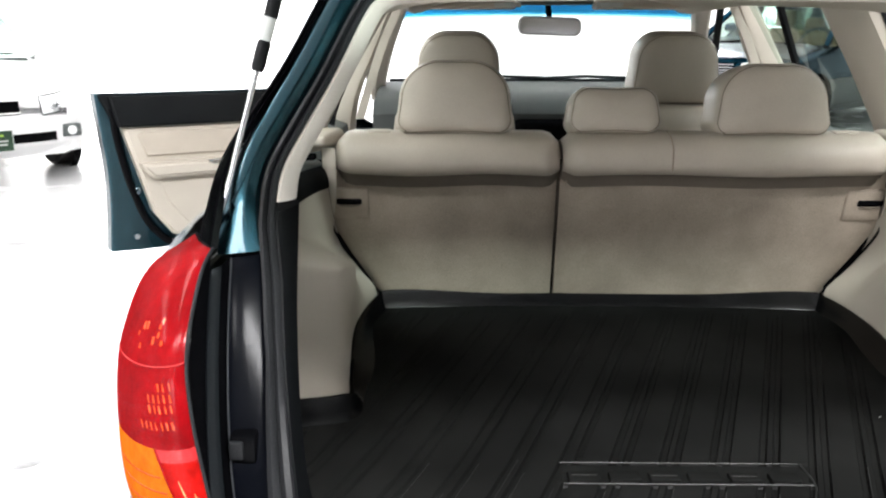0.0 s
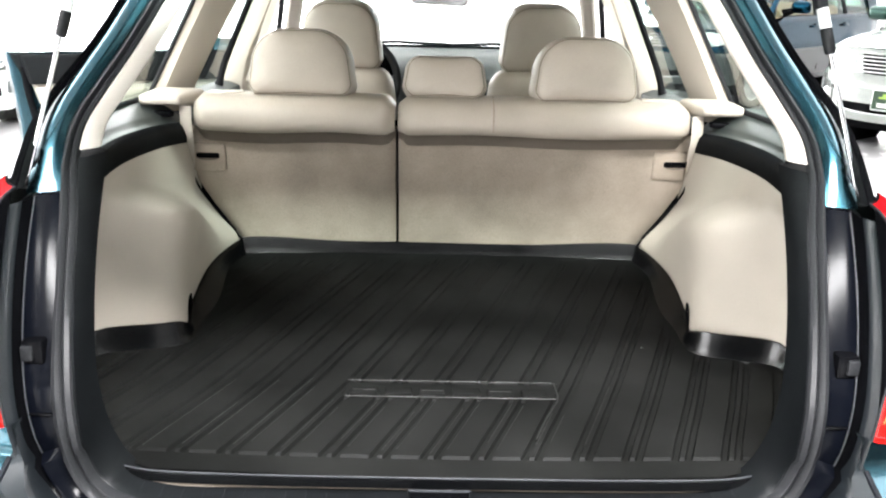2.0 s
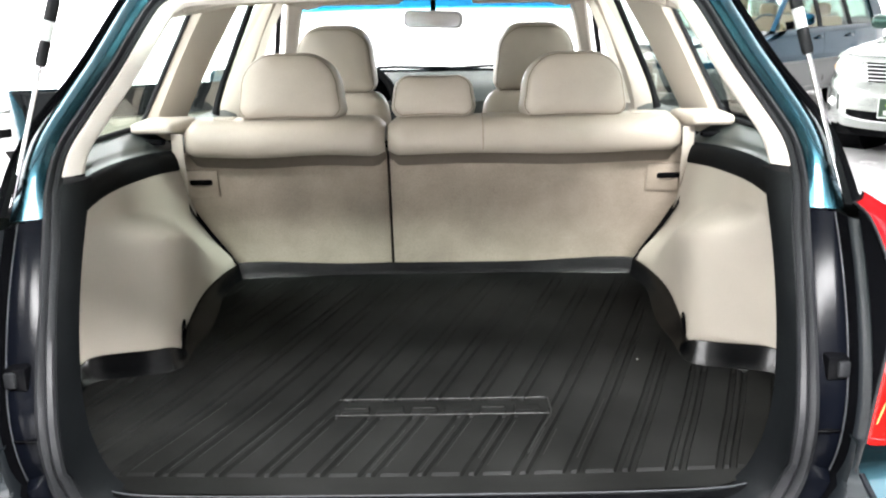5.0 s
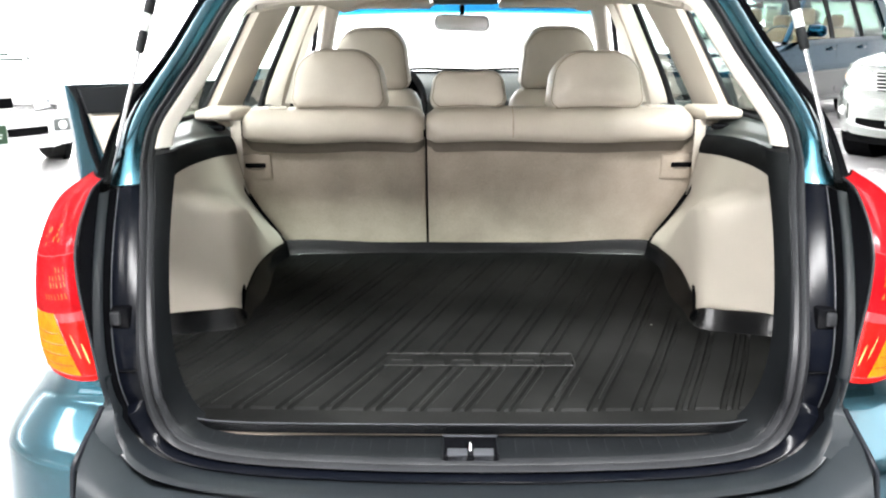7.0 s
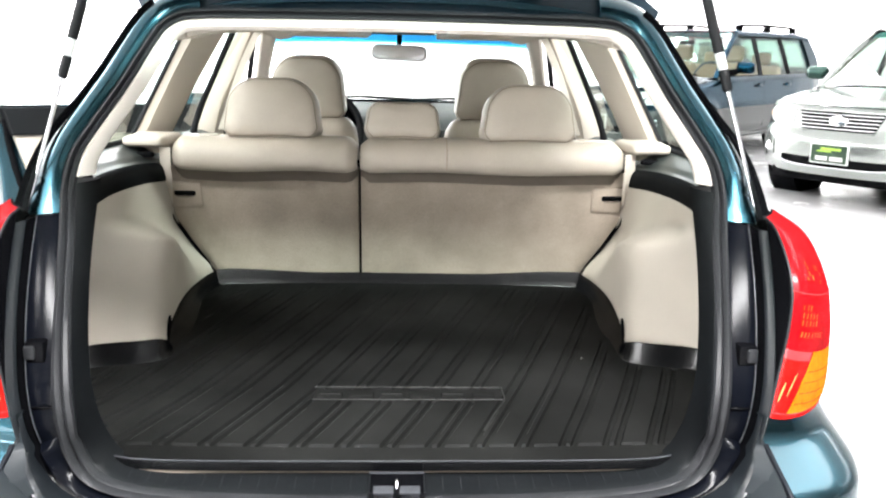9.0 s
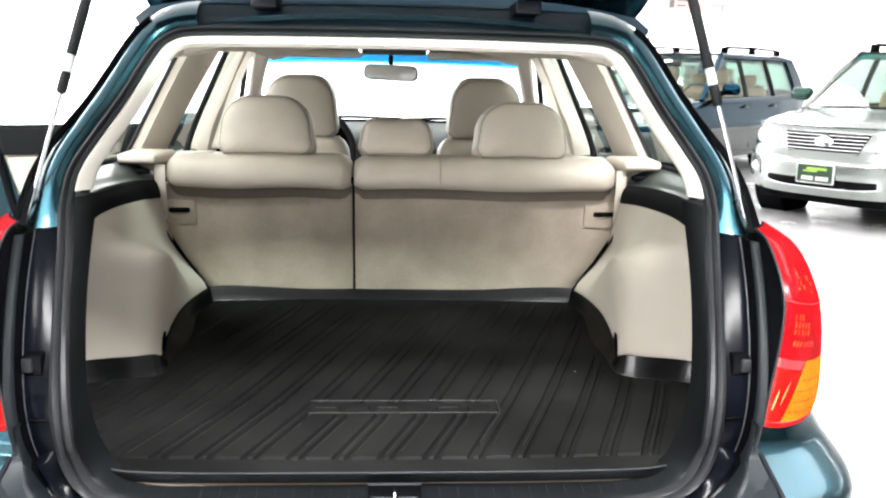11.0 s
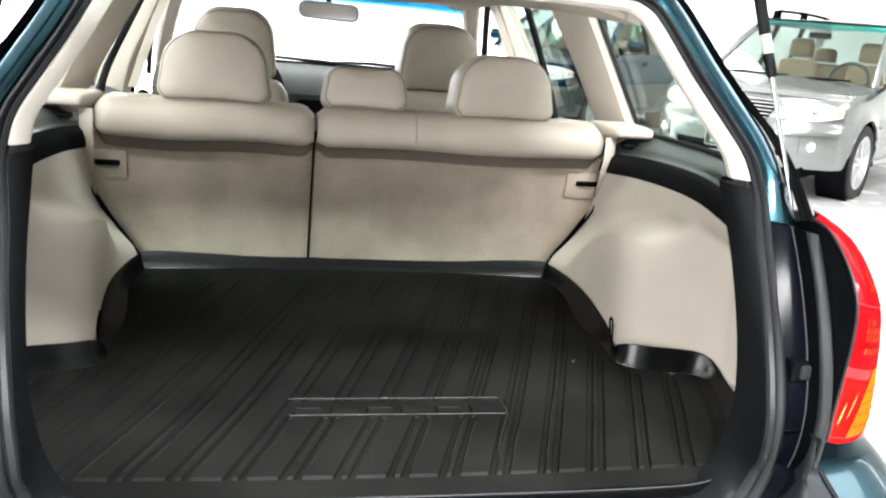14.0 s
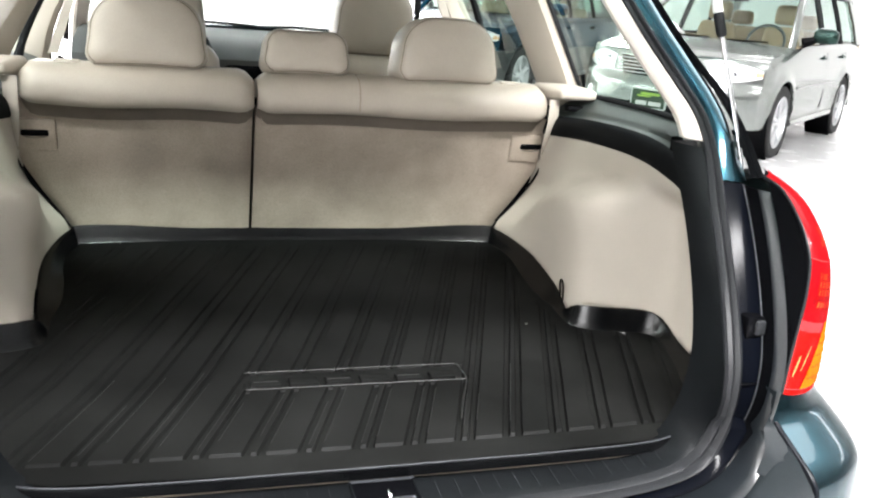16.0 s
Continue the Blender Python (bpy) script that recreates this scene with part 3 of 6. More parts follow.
        part("reflector", grid([[lens(v + dv, u + du, 0.0012) for du in (0, 0.03)] for dv in (0, w)]), REFLEX, house)
both(tail_lamp)


# bumper
bumper = part("rear_bumper", slab([[(x, -0.02 - 0.06 * (1 - (x / 0.62) ** 2), z) for x in np.linspace(-0.66, 0.66, 9)] for z in (0.34, 0.56)], 0.05), DARKGREY, wagon, "rear bumper with teal corners and dark top pad")
def bumper_corner(s):
    st = [
        [(0.664, 0.035, 0.764), (0.670, 0.022, 0.735), (0.677, 0.015, 0.708), (0.690, -0.082, 0.652), (0.694, -0.096, 0.635), (0.70, -0.105, 0.52), (0.70, -0.08, 0.33)],
        [(0.755, 0.055, 0.762), (0.762, 0.045, 0.732), (0.768, 0.038, 0.710), (0.785, -0.045, 0.657), (0.788, -0.062, 0.64), (0.79, -0.075, 0.52), (0.785, -0.05, 0.33)],
        [(0.825, 0.155, 0.765), (0.832, 0.125, 0.738), (0.84, 0.10, 0.712), (0.852, 0.015, 0.662), (0.858, 0.0, 0.645), (0.864, -0.01, 0.52), (0.855, 0.01, 0.33)],
        [(0.858, 0.22, 0.745), (0.864, 0.21, 0.715), (0.87, 0.205, 0.705), (0.882, 0.13, 0.672), (0.887, 0.125, 0.65), (0.892, 0.12, 0.5), (0.88, 0.13, 0.33)],
        [(0.868, 0.42, 0.75), (0.872, 0.42, 0.72), (0.876, 0.42, 0.70), (0.884, 0.42, 0.67), (0.888, 0.42, 0.65), (0.892, 0.42, 0.5), (0.88, 0.42, 0.33)],
    ]
    cols = [spl([st[i][k] for i in range(5)], 24) for k in range(7)]
    rows = []
    for i in range(24):
        p = [c[i] for c in cols]
        row = [p[0]]
        for q0, q1, q2 in zip(p, p[1:], p[2:]):
            # each bend becomes a short rounded turn
            row += [q1 + (q0 - q1) * 0.22, q1 + (q0 + q2 - 2 * q1) * 0.06, q1 + (q2 - q1) * 0.22]
        rows.append(row + [p[-1]])
    part("bumper_corner", grid([[p * (s, 1, 1) for p in r] for r in rows]), TEAL, bumper, "glossy teal bumper corner", angle=60)
    jl = np.array(sorted(jamb((0.096, -0.004), lambda c: (0.0725 - 0.0025 * c, -0.047 - 0.026 * c), pick(lambda x, z: 0.60 < z < 0.80 and x * s > 0.4)), key=lambda p: p[2]))
    lip = [p * (s, 1, 1) for p in rows[0][:12]]
    part("corner_gusset", grid([[np.array([np.interp(p[2], jl[:, 2], jl[:, k]) - (0.010 * s if k == 0 else 0.0) for k in range(2)] + [p[2]]) for p in lip], lip]), PADM, bumper, "dark joint between gutter and bumper")
    part("corner_edge", tube([p * (s, 1, 1) for p in rows[0][5:]], 0.005, 8), SATIN, bumper, "dark edge of the bumper corner")
both(bumper_corner)
xs = np.linspace(-1, 1, 41)
def pad_rows():
    rows = []
    for x in xs:
        a = abs(x)
        X = 0.682 * x
        lift = max(0.0, (a - 0.84) / 0.16) ** 1.6
        yb = -0.082 + 0.062 * a**2
        rows.append([(X + 0.006 * x * lift, yb + 0.05 + 0.022 * lift, 0.540 + 0.168 * lift), (X, yb + 0.045, 0.555 + 0.10 * lift), (X, yb + 0.004, 0.574 + 0.115 * lift), (X, yb - 0.012, 0.574 + 0.112 * lift), (X, yb - 0.06 - 0.03 * (1 - a), 0.560 + 0.09 * lift), (X, yb - 0.085 - 0.05 * (1 - a), 0.548 + 0.085 * lift), (X, yb - 0.10 - 0.06 * (1 - a), 0.52 + 0.08 * lift), (X, yb - 0.10 - 0.06 * (1 - a), 0.34)])
    return rows
part("step_pad", grid(pad_rows()), PADM, bumper, "dark grey textured step pad on the bumper")
for i in range(9):
    cx = -0.44 + 0.11 * i
    part("pad_rib", box(cx - 0.018, cx + 0.018, -0.205 + 0.09 * cx * cx, -0.125 + 0.1 * cx * cx, 0.553, 0.5635, 0.003), PADM, bumper)


# load sill: latch pocket, striker, bump stops
def latch():
    # block on the sill; its black stands in for a recess in shade
    p = part("latch_pocket", box(-0.050, 0.050, -0.012, 0.066, 0.60, 0.6235, 0.002), DARKGREY, wagon, "latch pocket on the sill, black for the shade of its recess")
    part("pocket_rim", box(-0.053, 0.053, 0.065, 0.069, 0.60, 0.6265, 0.0015), PLAINGREY, p)
    for s in (-1, 1):
        part("pocket_rim", box(s * 0.051 - 0.002, s * 0.051 + 0.002, -0.010, 0.066, 0.60, 0.6255, 0.0015), BLACK, p)
    part("pocket_floor", box(-0.043, -0.005, -0.012, 0.016, 0.61, 0.6248, 0.002), PLAINGREY, p, "grey pocket floor")
    part("pocket_floor", box(0.005, 0.043, -0.012, 0.016, 0.61, 0.6248, 0.002), PLAINGREY, p, "grey pocket floor")
    part("striker", tube([(0.0, 0.022, 0.615), (0.0, 0.022, 0.630), (0.0, 0.018, 0.634), (0.0, 0.006, 0.634), (0.0, 0.002, 0.630), (0.0, 0.002, 0.615)], 0.0027, 10), CHROME, p, "chrome striker loop")
latch()
front = [i for i in range(-75, 76) if LOOP[i][1] < 0.7]
curves = [np.array(ring(o, d, front)) for o, d in ((-0.0112, 0.0100), (-0.0150, 0.0198), (-0.0194, 0.0308), (-0.0220, 0.0430), (-0.0236, 0.0530))]
for i in range(30):
    cx = -0.493 + 0.034 * i
    if abs(cx) > 0.06:
        at_x = [tuple(np.interp(cx, c[np.argsort(c[:, 0]), 0], c[np.argsort(c[:, 0]), k]) for k in range(3)) for c in curves]
        part("sill_rib", tube(at_x, 0.0010, 5), SEALER, wagon)
def bump_stop(s):
    b = part("bump_stop", box(s * 0.6585 - 0.0175, s * 0.6585 + 0.0175, 0.078, 0.125, 0.834, 0.874, 0.005), DARKGREY, wagon, "black bump stop socket")
    part("stop_block", box(s * 0.666 - 0.010, s * 0.666 + 0.010, 0.073, 0.11, 0.841, 0.868, 0.004), SEALER, b, "worn rubber stop")
    part("gutter_joint", box(s * 0.637 - 0.024, s * 0.637 + 0.024, 0.050, 0.075, 0.7585, 0.7615, 0.001, 1), DARKGREY, wagon)
both(bump_stop)


# cargo side trims
def xwall(y, z):
    foot = float(np.interp(y, FOOT[:, 0], FOOT[:, 1]))
    top = float(np.interp(y, TOPX[:, 0], TOPX[:, 1]))
    hump = float(np.interp(y, HUMP[:, 0], HUMP[:, 1]))
    k = min(1, max(0, (z - hump) / float(np.interp(y, [0.85, 1.12], [0.062, 0.16]))))
    k = k * k * (3 - 2 * k)
    return foot + (top - foot) * k - 0.016 * math.exp(-((z - hump + 0.02) / 0.06) ** 2) * math.exp(-((y - 0.78) / 0.2) ** 2)


FOOT = spl([(0.10, 0.70), (0.39, 0.772), (0.49, 0.776), (0.53, 0.768), (0.562, 0.740), (0.63, 0.640), (0.67, 0.606), (0.72, 0.598), (0.80, 0.602), (0.90, 0.610), (1.0, 0.611), (1.1, 0.597), (1.22, 0.575)], 90)
HUMP = spl([(0.1, 0.965), (0.5, 0.957), (0.65, 0.947), (0.85, 0.907), (1.0, 0.828), (1.1, 0.748), (1.22, 0.735)], 60)
TOPX = spl([(0.10, 0.68), (0.4, 0.70), (0.7, 0.705), (1.0, 0.69), (1.22, 0.676)], 60)
ZB = spl([(0.10, 0.96), (0.37, 1.005), (0.485, 1.034), (0.65, 1.055), (0.9, 1.053), (1.10, 1.038), (1.22, 1.03)], 60)


def side_trim(s):
    ys = np.linspace(0.13, 1.20, 66)
    rows = []
    for y in ys:
        zb = float(np.interp(y, ZB[:, 0], ZB[:, 1]))
        col = []
        for z in np.linspace(0.63, zb, 36):
            y2 = max(y, float(np.interp(z, PROF[:, 0], PROF[:, 1])) + 0.09)
            col.append((s * xwall(y2, z), y2, z))
        rows.append(col)
    part("cargo_side_trim", grid(rows), TRIM, wagon, "beige moulded wheelhouse trim beside the load floor")
    rows = []
    for y in np.linspace(0.30, 1.17, 50):
        zb = float(np.interp(y, ZB[:, 0], ZB[:, 1]))
        x0 = xwall(y, zb)
        xo = float(np.interp(y, [0.30, 0.42, 0.55, 0.7], [0.715, 0.735, 0.775, 0.80]))
        face = spl([(s * (x0 + 0.012), y, zb - 0.012), (s * (x0 - 0.004), y, zb + 0.002), (s * (x0 - 0.003), y, zb + 0.028), (s * (x0 + 0.004), y, zb + 0.043), (s * (x0 + 0.016), y, zb + 0.051)], 13)
        shelf = spl([tuple(face[-1]), (s * (x0 + 0.035), y, zb + 0.057), (s * (x0 + 0.45 * (xo - x0)), y, 0.5 * (zb + 0.057) + 0.565), (s * xo, y, 1.146)], 11)
        rows.append(np.vstack([face, shelf[1:]]))
    part("upper_side_trim", grid([r[:13] for r in rows]), BLACK, wagon, "black moulded panel below the quarter window")
    part("window_ledge", grid([r[12:] for r in rows]), LEDGE, wagon, "smooth dark ledge below the quarter window")
    part("side_hook", box(s * 0.668 - 0.008, s * 0.668 + 0.008, 0.42, 0.445, 1.105, 1.135, 0.004), DARKGREY, wagon, "small black hook")
    part("trim_clip", box(s * 0.712 - 0.012, s * 0.712 + 0.004, 0.40, 0.415, 0.975, 0.99, 0.003), TRIM, wagon)
    # tie-down loop in its pale mount
    e = part("tie_down_mount", box(s * 0.604 - 0.008, s * 0.604 + 0.008, 0.712, 0.742, 0.672, 0.722, 0.005), TRIM, wagon, "beige tie-down mount with a steel loop")
    part("tie_down_loop", tube(spl([(s * 0.594, 0.722, 0.685), (s * 0.590, 0.720, 0.722), (s * 0.588, 0.729, 0.735), (s * 0.590, 0.738, 0.722), (s * 0.594, 0.736, 0.685)], 24), 0.0024, 8), DARKGREY, e, "dark wire loop")
both(side_trim)


# glass and pillars on the sides
def side_x(z, inner=True):
    return 0.805 - 0.534 * (z - 1.15) - (0.0 if inner else -0.02)


def side_glass(name, s, y0b, y1b, y0t, y1t, zb, zt, label, tuck=0.0):
    rows = []
    for u in np.linspace(0, 1, 8):
        z = zb + (zt - zb) * u
        rows.append([(s * (side_x(z) + 0.012 * math.sin(math.pi * u) - tuck * max(0.0, 1 - v * 2.2) ** 2), (y0b + (y0t - y0b) * u) * (1 - v) + (y1b + (y1t - y1b) * u) * v, z) for v in np.linspace(0, 1, 8)])
    ob = part(name, grid(rows), GLASS, wagon, label)
    ob.visible_shadow = False


def pillar(name, s, st, mat, label):
    """st: rows of (z, x_inner, x_outer, y_rear, y_front)."""
    rows = []
    for z, xi, xo, yr, yf in spl(st, 14):
        c = 0.018
        rows.append([(s * (xi + c), yr, z), (s * (xi + 0.004), yr + 0.004, z), (s * xi, yr + c, z), (s * xi, yf - c, z), (s * (xi + c), yf, z), (s * xo, yf, z), (s * xo, yr + 0.03, z), (s * (xo - c), yr, z)])
    part(name, grid(rows, close_v=True), mat, wagon, label)


def sides(s):
    side_glass("quarter_window", s, 0.47, 1.22, 0.68, 1.22, 1.13, 1.47, "green-tinted quarter window", 0.05)
    side_glass("rear_door_window", s, 1.42, 2.10, 1.42, 2.10, 1.10, 1.50, "green-tinted rear door window")
    rows = []
    for z, x0, x1 in ((1.10, 0.705, 0.815), (1.17, 0.684, 0.787), (1.25, 0.644, 0.747), (1.33, 0.602, 0.706), (1.40, 0.562, 0.669), (1.46, 0.527, 0.634), (1.51, 0.49, 0.61)):
        rows.append([(s * (x1 - 0.002), 1.196, z), (s * (x1 - 0.006), 1.184, z), (s * (0.72 * x1 + 0.28 * x0), 1.19, z), (s * (0.38 * x1 + 0.63 * x0), 1.24, z), (s * x0 * 1.035, 1.31, z), (s * (x0 * 1.05 + 0.012), 1.345, z)])
    part("c_pillar_trim", slab(rows, 0.005 * s, 0), TRIM, wagon, "broad beige moulded rear pillar trim")
    pillar("rear_door_frame", s, [(1.08, 0.775, 0.83, 1.90, 1.96), (1.12, 0.772, 0.80, 1.88, 1.92), (1.2, 0.745, 0.772, 1.87, 1.91), (1.36, 0.66, 0.684, 1.80, 1.84), (1.54, 0.56, 0.582, 1.72, 1.76)], SEALER, "black rubber edged rear door frame")
    pillar("b_pillar_trim", s, [(0.7, 0.74, 0.84, 2.05, 2.26), (1.12, 0.735, 0.835, 2.06, 2.24), (1.36, 0.65, 0.735, 2.1, 2.24), (1.54, 0.58, 0.648, 2.14, 2.26)], TRIM, "beige middle pillar trim")
    pillar("seat_belt", s, [(1.12, 0.70, 0.705, 2.02, 2.07), (1.36, 0.625, 0.63, 2.07, 2.12), (1.50, 0.565, 0.57, 2.11, 2.16)], TRIM, "beige webbing belt")
    pillar("a_pillar_trim", s, [(1.10, 0.72, 0.78, 3.25, 3.34), (1.25, 0.68, 0.74, 3.0, 3.10), (1.40, 0.62, 0.68, 2.75, 2.85), (1.52, 0.56, 0.63, 2.54, 2.64)], TRIM, "beige front pillar trim")
    pillar("front_door_seal", s, [(1.10, 0.785, 0.80, 3.16, 3.22), (1.25, 0.745, 0.76, 2.92, 2.98), (1.40, 0.685, 0.70, 2.68, 2.74), (1.52, 0.635, 0.65, 2.48, 2.54)], SEALER, "black front door seal")
    part("window_seal", tube([(s * (side_x(z) - 0.004), 1.180, z) for z in np.linspace(1.14, 1.48, 8)], 0.006, 8), SEALER, wagon, "black window seal")
    part("window_seal", tube([(s * (side_x(1.146) - 0.006 - 0.05 * max(0.0, 1 - (y - 0.47) / 0.34) ** 2), y, 1.147) for y in np.linspace(0.50, 1.18, 12)], 0.008, 8), SEALER, wagon, "black window seal")
    # shoulder cap beside the seat back
    cap = box(-0.07, 0.07, -0.08, 0.08, -0.020, 0.028, 0.018, 4)
    for v in cap.verts:
        if v.co.y < 0:
            v.co.x = v.co.x * 0.8 + 0.012
            v.co.z = v.co.z * 0.6 + 0.006
    cap.transform(Matrix.Translation((0.722, 1.13, 1.143)))
    if s < 0:
        cap.transform(Matrix.Diagonal((-1, 1, 1, 1)))
    part("shoulder_cap", cap, TRIM, wagon, "beige cap at the foot of the rear pillar")
    part("door_card", slab([[(s * x, y, z) for y in np.linspace(1.4, 2.06, 4)] for x, z in ((0.74, 0.5), (0.735, 1.0), (0.75, 1.10), (0.79, 1.115))], 0.04 * s, 0), DASH, wagon, "dark rear door top")
    post = grid([[(s * (0.661 + 0.034 * u * w + dx), 1.072 + dy + 0.012 * u * u, z) for u in np.linspace(0, 1, 6)] for z, dx, dy, w in ((0.955, 0.016, 0.075, 0.1), (0.985, 0.010, 0.055, 0.4), (1.02, 0.004, 0.035, 0.75), (1.05, 0.0, 0.015, 1), (1.07, 0.0, 0.008, 1), (1.115, -0.002, 0.0, 1), (1.135, 0.0, 0.006, 1))])
    part("cap_post", post, TRIM, wagon, "beige trim post beside the seat back")
    part("cap_bracket", box(s * 0.735 - 0.03, s * 0.735 + 0.03, 1.05, 1.08, 1.108, 1.122, 0.004), DARKGREY, wagon)
    # outer skin
    ys = np.linspace(0.30, 4.55, 30)
    rows = []
    for y in ys:
        w = float(np.interp(y, [0.27, 0.5, 1.0, 2.5, 3.8, 4.3, 4.55], [0.845, 0.872, 0.888, 0.89, 0.87, 0.80, 0.66]))
        zt = float(np.interp(y, [0.27, 0.5, 1.3, 3.0, 3.4, 4.55], [1.075, 1.085, 1.09, 1.06, 1.0, 0.82]))
        rows.append([(s * (w - 0.05), y, zt), (s * (w - 0.02), y, zt - 0.02), (s * w, y, zt - 0.12), (s * (w + 0.002), y, 0.62), (s * (w - 0.02), y, 0.36), (s * (w - 0.1), y, 0.28)])
    if s > 0:
        part("body_side", grid(rows), TEAL, wagon, "teal painted body side")
    else:
        part("body_side", grid(rows[:14]), TEAL, wagon, "teal painted body side")
        part("front_wing", grid(rows[20:]), TEAL, wagon, "teal painted front wing")
    # inner lining below the windows
    part("inner_lining", slab([[(s * 0.77, y, z) for y in (1.2, 2.1, 3.2)] for z in (0.4, 1.0)], 0.03 * s, 0) if s > 0 else slab([[(s * 0.77, y, z) for y in (1.2, 2.1)] for z in (0.4, 1.0)], 0.03 * s, 0), DASH, wagon)
    # wheels
    for wy in (0.86, 3.53):
        w = part("wheel", spin([(-0.11, 0.20), (-0.11, 0.32), (-0.09, 0.335), (0.09, 0.335), (0.11, 0.32), (0.11, 0.20)], 36, m=pose(s * 0.78, wy, 0.435 + 0.0279 * wy)), TYRE, wagon, "road wheel with black tyre")
        part("rim", spin([(0.06 * s, 0.0), (0.07 * s, 0.06), (0.05 * s, 0.19), (0.105 * s, 0.205)], 28, m=pose(s * 0.78, wy, 0.435 + 0.0279 * wy)), ALLOY, w, "silver alloy rim")
both(sides)

# roof, headliner, glass at the front
def roof_z(y):
    return float(np.interp(y, [0.55, 0.65, 1.2, 1.9, 2.5, 2.6], [1.47, 1.476, 1.515, 1.548, 1.54, 1.535]))
ys = np.linspace(0.66, 2.56, 16)
part("headliner", slab([[(x, y, roof_z(y) - 0.05 * (abs(x) / 0.52) ** 3) for x in np.linspace(-0.54, 0.54, 15)] for y in ys], 0.012, 2), HEAD, wagon, "beige cloth headliner")
part("roof", slab([[(x, y, roof_z(y) + 0.045 - 0.055 * (abs(x) / 0.56) ** 3) for x in np.linspace(-0.60, 0.60, 15)] for y in np.linspace(0.62, 2.62, 16)], 0.012, 2), TEAL, wagon, "teal painted roof")
for s in (1, -1):
    part("cant_rail", slab([[(s * x, y, z + roof_z(y) - 1.5) for x, z in ((0.50, 1.455), (0.55, 1.452), (0.60, 1.475), (0.61, 1.50))] for y in np.linspace(0.64, 2.6, 10)], 0.02, 2), TRIM, wagon, "beige trim along the roof edge")
    x0, x1 = (0.150, 0.54) if s > 0 else (-0.525, -0.148)
    vis = part("sun_visor", box(x0, x1, 2.40, 2.52, 1.497, 1.53, 0.010, 3), HEAD, wagon, "folded beige sun visor")
    part("visor_label", box((x0 + x1) / 2 - 0.15 * s - 0.045, (x0 + x1) / 2 - 0.15 * s + 0.055, 2.398, 2.402, 1.503, 1.52, 0.0), WHITEPL, vis, "pale label with unreadable print")
part("map_lamp", box(-0.140, 0.144, 2.42, 2.52, 1.514, 1.535, 0.008), DASH, wagon, "dark overhead map lamp")
def wscreen(u, v):
    return ((-0.56 - 0.17 * u) * (1 - 2 * v), 2.56 + 0.80 * u + 0.05 * (1 - (2 * v - 1) ** 2), 1.535 - 0.345 * u - 0.01 * (1 - (2 * v - 1) ** 2) * (1 - u))
ob = part("windscreen", grid([[wscreen(u + (1 - u) * 0.21 * (0.66 + 0.34 * (2 * v - 1) ** 2), v) for v in np.linspace(0, 1, 13)] for u in np.linspace(0, 1, 10)]), WINDS, wagon, "clear curved windscreen")
ob.visible_shadow = False
def shade_edge(k, v):
    return k * (0.66 + 0.34 * (2 * v - 1) ** 2)
for k0, k1, tint in ((0.0, 0.145, BLUEBAND), (0.145, 0.175, BLUEMID), (0.175, 0.21, BLUEPALE)):
    ob = part("sunshade_band", grid([[wscreen(shade_edge(k, v), v) for v in np.linspace(0, 1, 13)] for k in np.linspace(k0, k1, 3)]), tint, wagon, "blue tinted band along the windscreen top")
    ob.visible_shadow = False
def wiper(x0, x1, y, z):
    part("wiper", tube([(x0, y, z), ((x0 + x1) / 2, y - 0.015, z + 0.015), (x1, y, z + 0.006)], 0.008, 6), DARKGREY, wagon, "black wiper arm")
wiper(-0.52, 0.05, 3.39, 1.198)
wiper(-0.05, 0.56, 3.42, 1.195)
part("cowl_edge", tube([(x, 3.40 + 0.05 * (1 - (x / 0.72) ** 2), 1.188) for x in np.linspace(-0.70, 0.70, 15)], 0.010, 6), DARKGREY, wagon, "black cowl edge below the windscreen")
MIR = pose(-0.012, 2.50, 1.436, 0, 2, -8)
def oval(hx, hz, y0, y1, ins):
    """A flat block with well-rounded ends, its edges drawn in by ins at the front."""
    ring_pts = [(cx * (hx - hz * 0.8) + hz * 0.8 * math.cos(radians(a)), cz * hz * 0.2 + hz * 0.8 * math.sin(radians(a))) for cx, cz, a0 in ((1, 1, 0), (-1, 1, 90), (-1, -1, 180), (1, -1, 270)) for a in np.linspace(a0, a0 + 90, 7)]
    rows = [[(x * k, y, z * k2) for x, z in ring_pts] for y, k, k2 in ((y0, 0.01, 0.01), (y0, 1 - ins / hx, 1 - ins / hz), (y0 + 0.004, 1, 1), (y1 - 0.008, 1, 1), (y1, 0.85, 0.7), (y1, 0.01, 0.01))]
    bm = grid(rows, close_v=True)
    bm.transform(MIR)
    return bm
m = part("rear_view_mirror", oval(0.122, 0.035, -0.016, 0.022, 0.003), GREYP, wagon, "grey interior mirror with rounded ends")
part("mirror_glass", oval(0.115, 0.0295, -0.0185, -0.0005, 0.001), CHROME, m, "mirror glass")
part("mirror_arm", tube([(-0.012, 2.51, 1.46), (-0.012, 2.57, 1.515)], 0.011, 8), DARKGREY, m)
part("dashboard", slab([[(x, y + 0.05 * (1 - (x / 0.7) ** 2), z) for x in np.linspace(-0.72, 0.72, 13)] for y, z in ((2.70, 0.72), (2.68, 0.95), (2.69, 1.08), (2.74, 1.13), (2.95, 1.165), (3.32, 1.185))], 0.03, 1), DASH, wagon, "grey-green moulded dashboard")
part("centre_console", box(-0.13, 0.13, 2.60, 2.75, 0.75, 1.06, 0.03, 3), DARKGREY, wagon, "black centre console")
part("console_trim", box(-0.09, 0.03, 2.594, 2.60, 0.99, 1.0, 0.002, 1), CHROME, wagon)
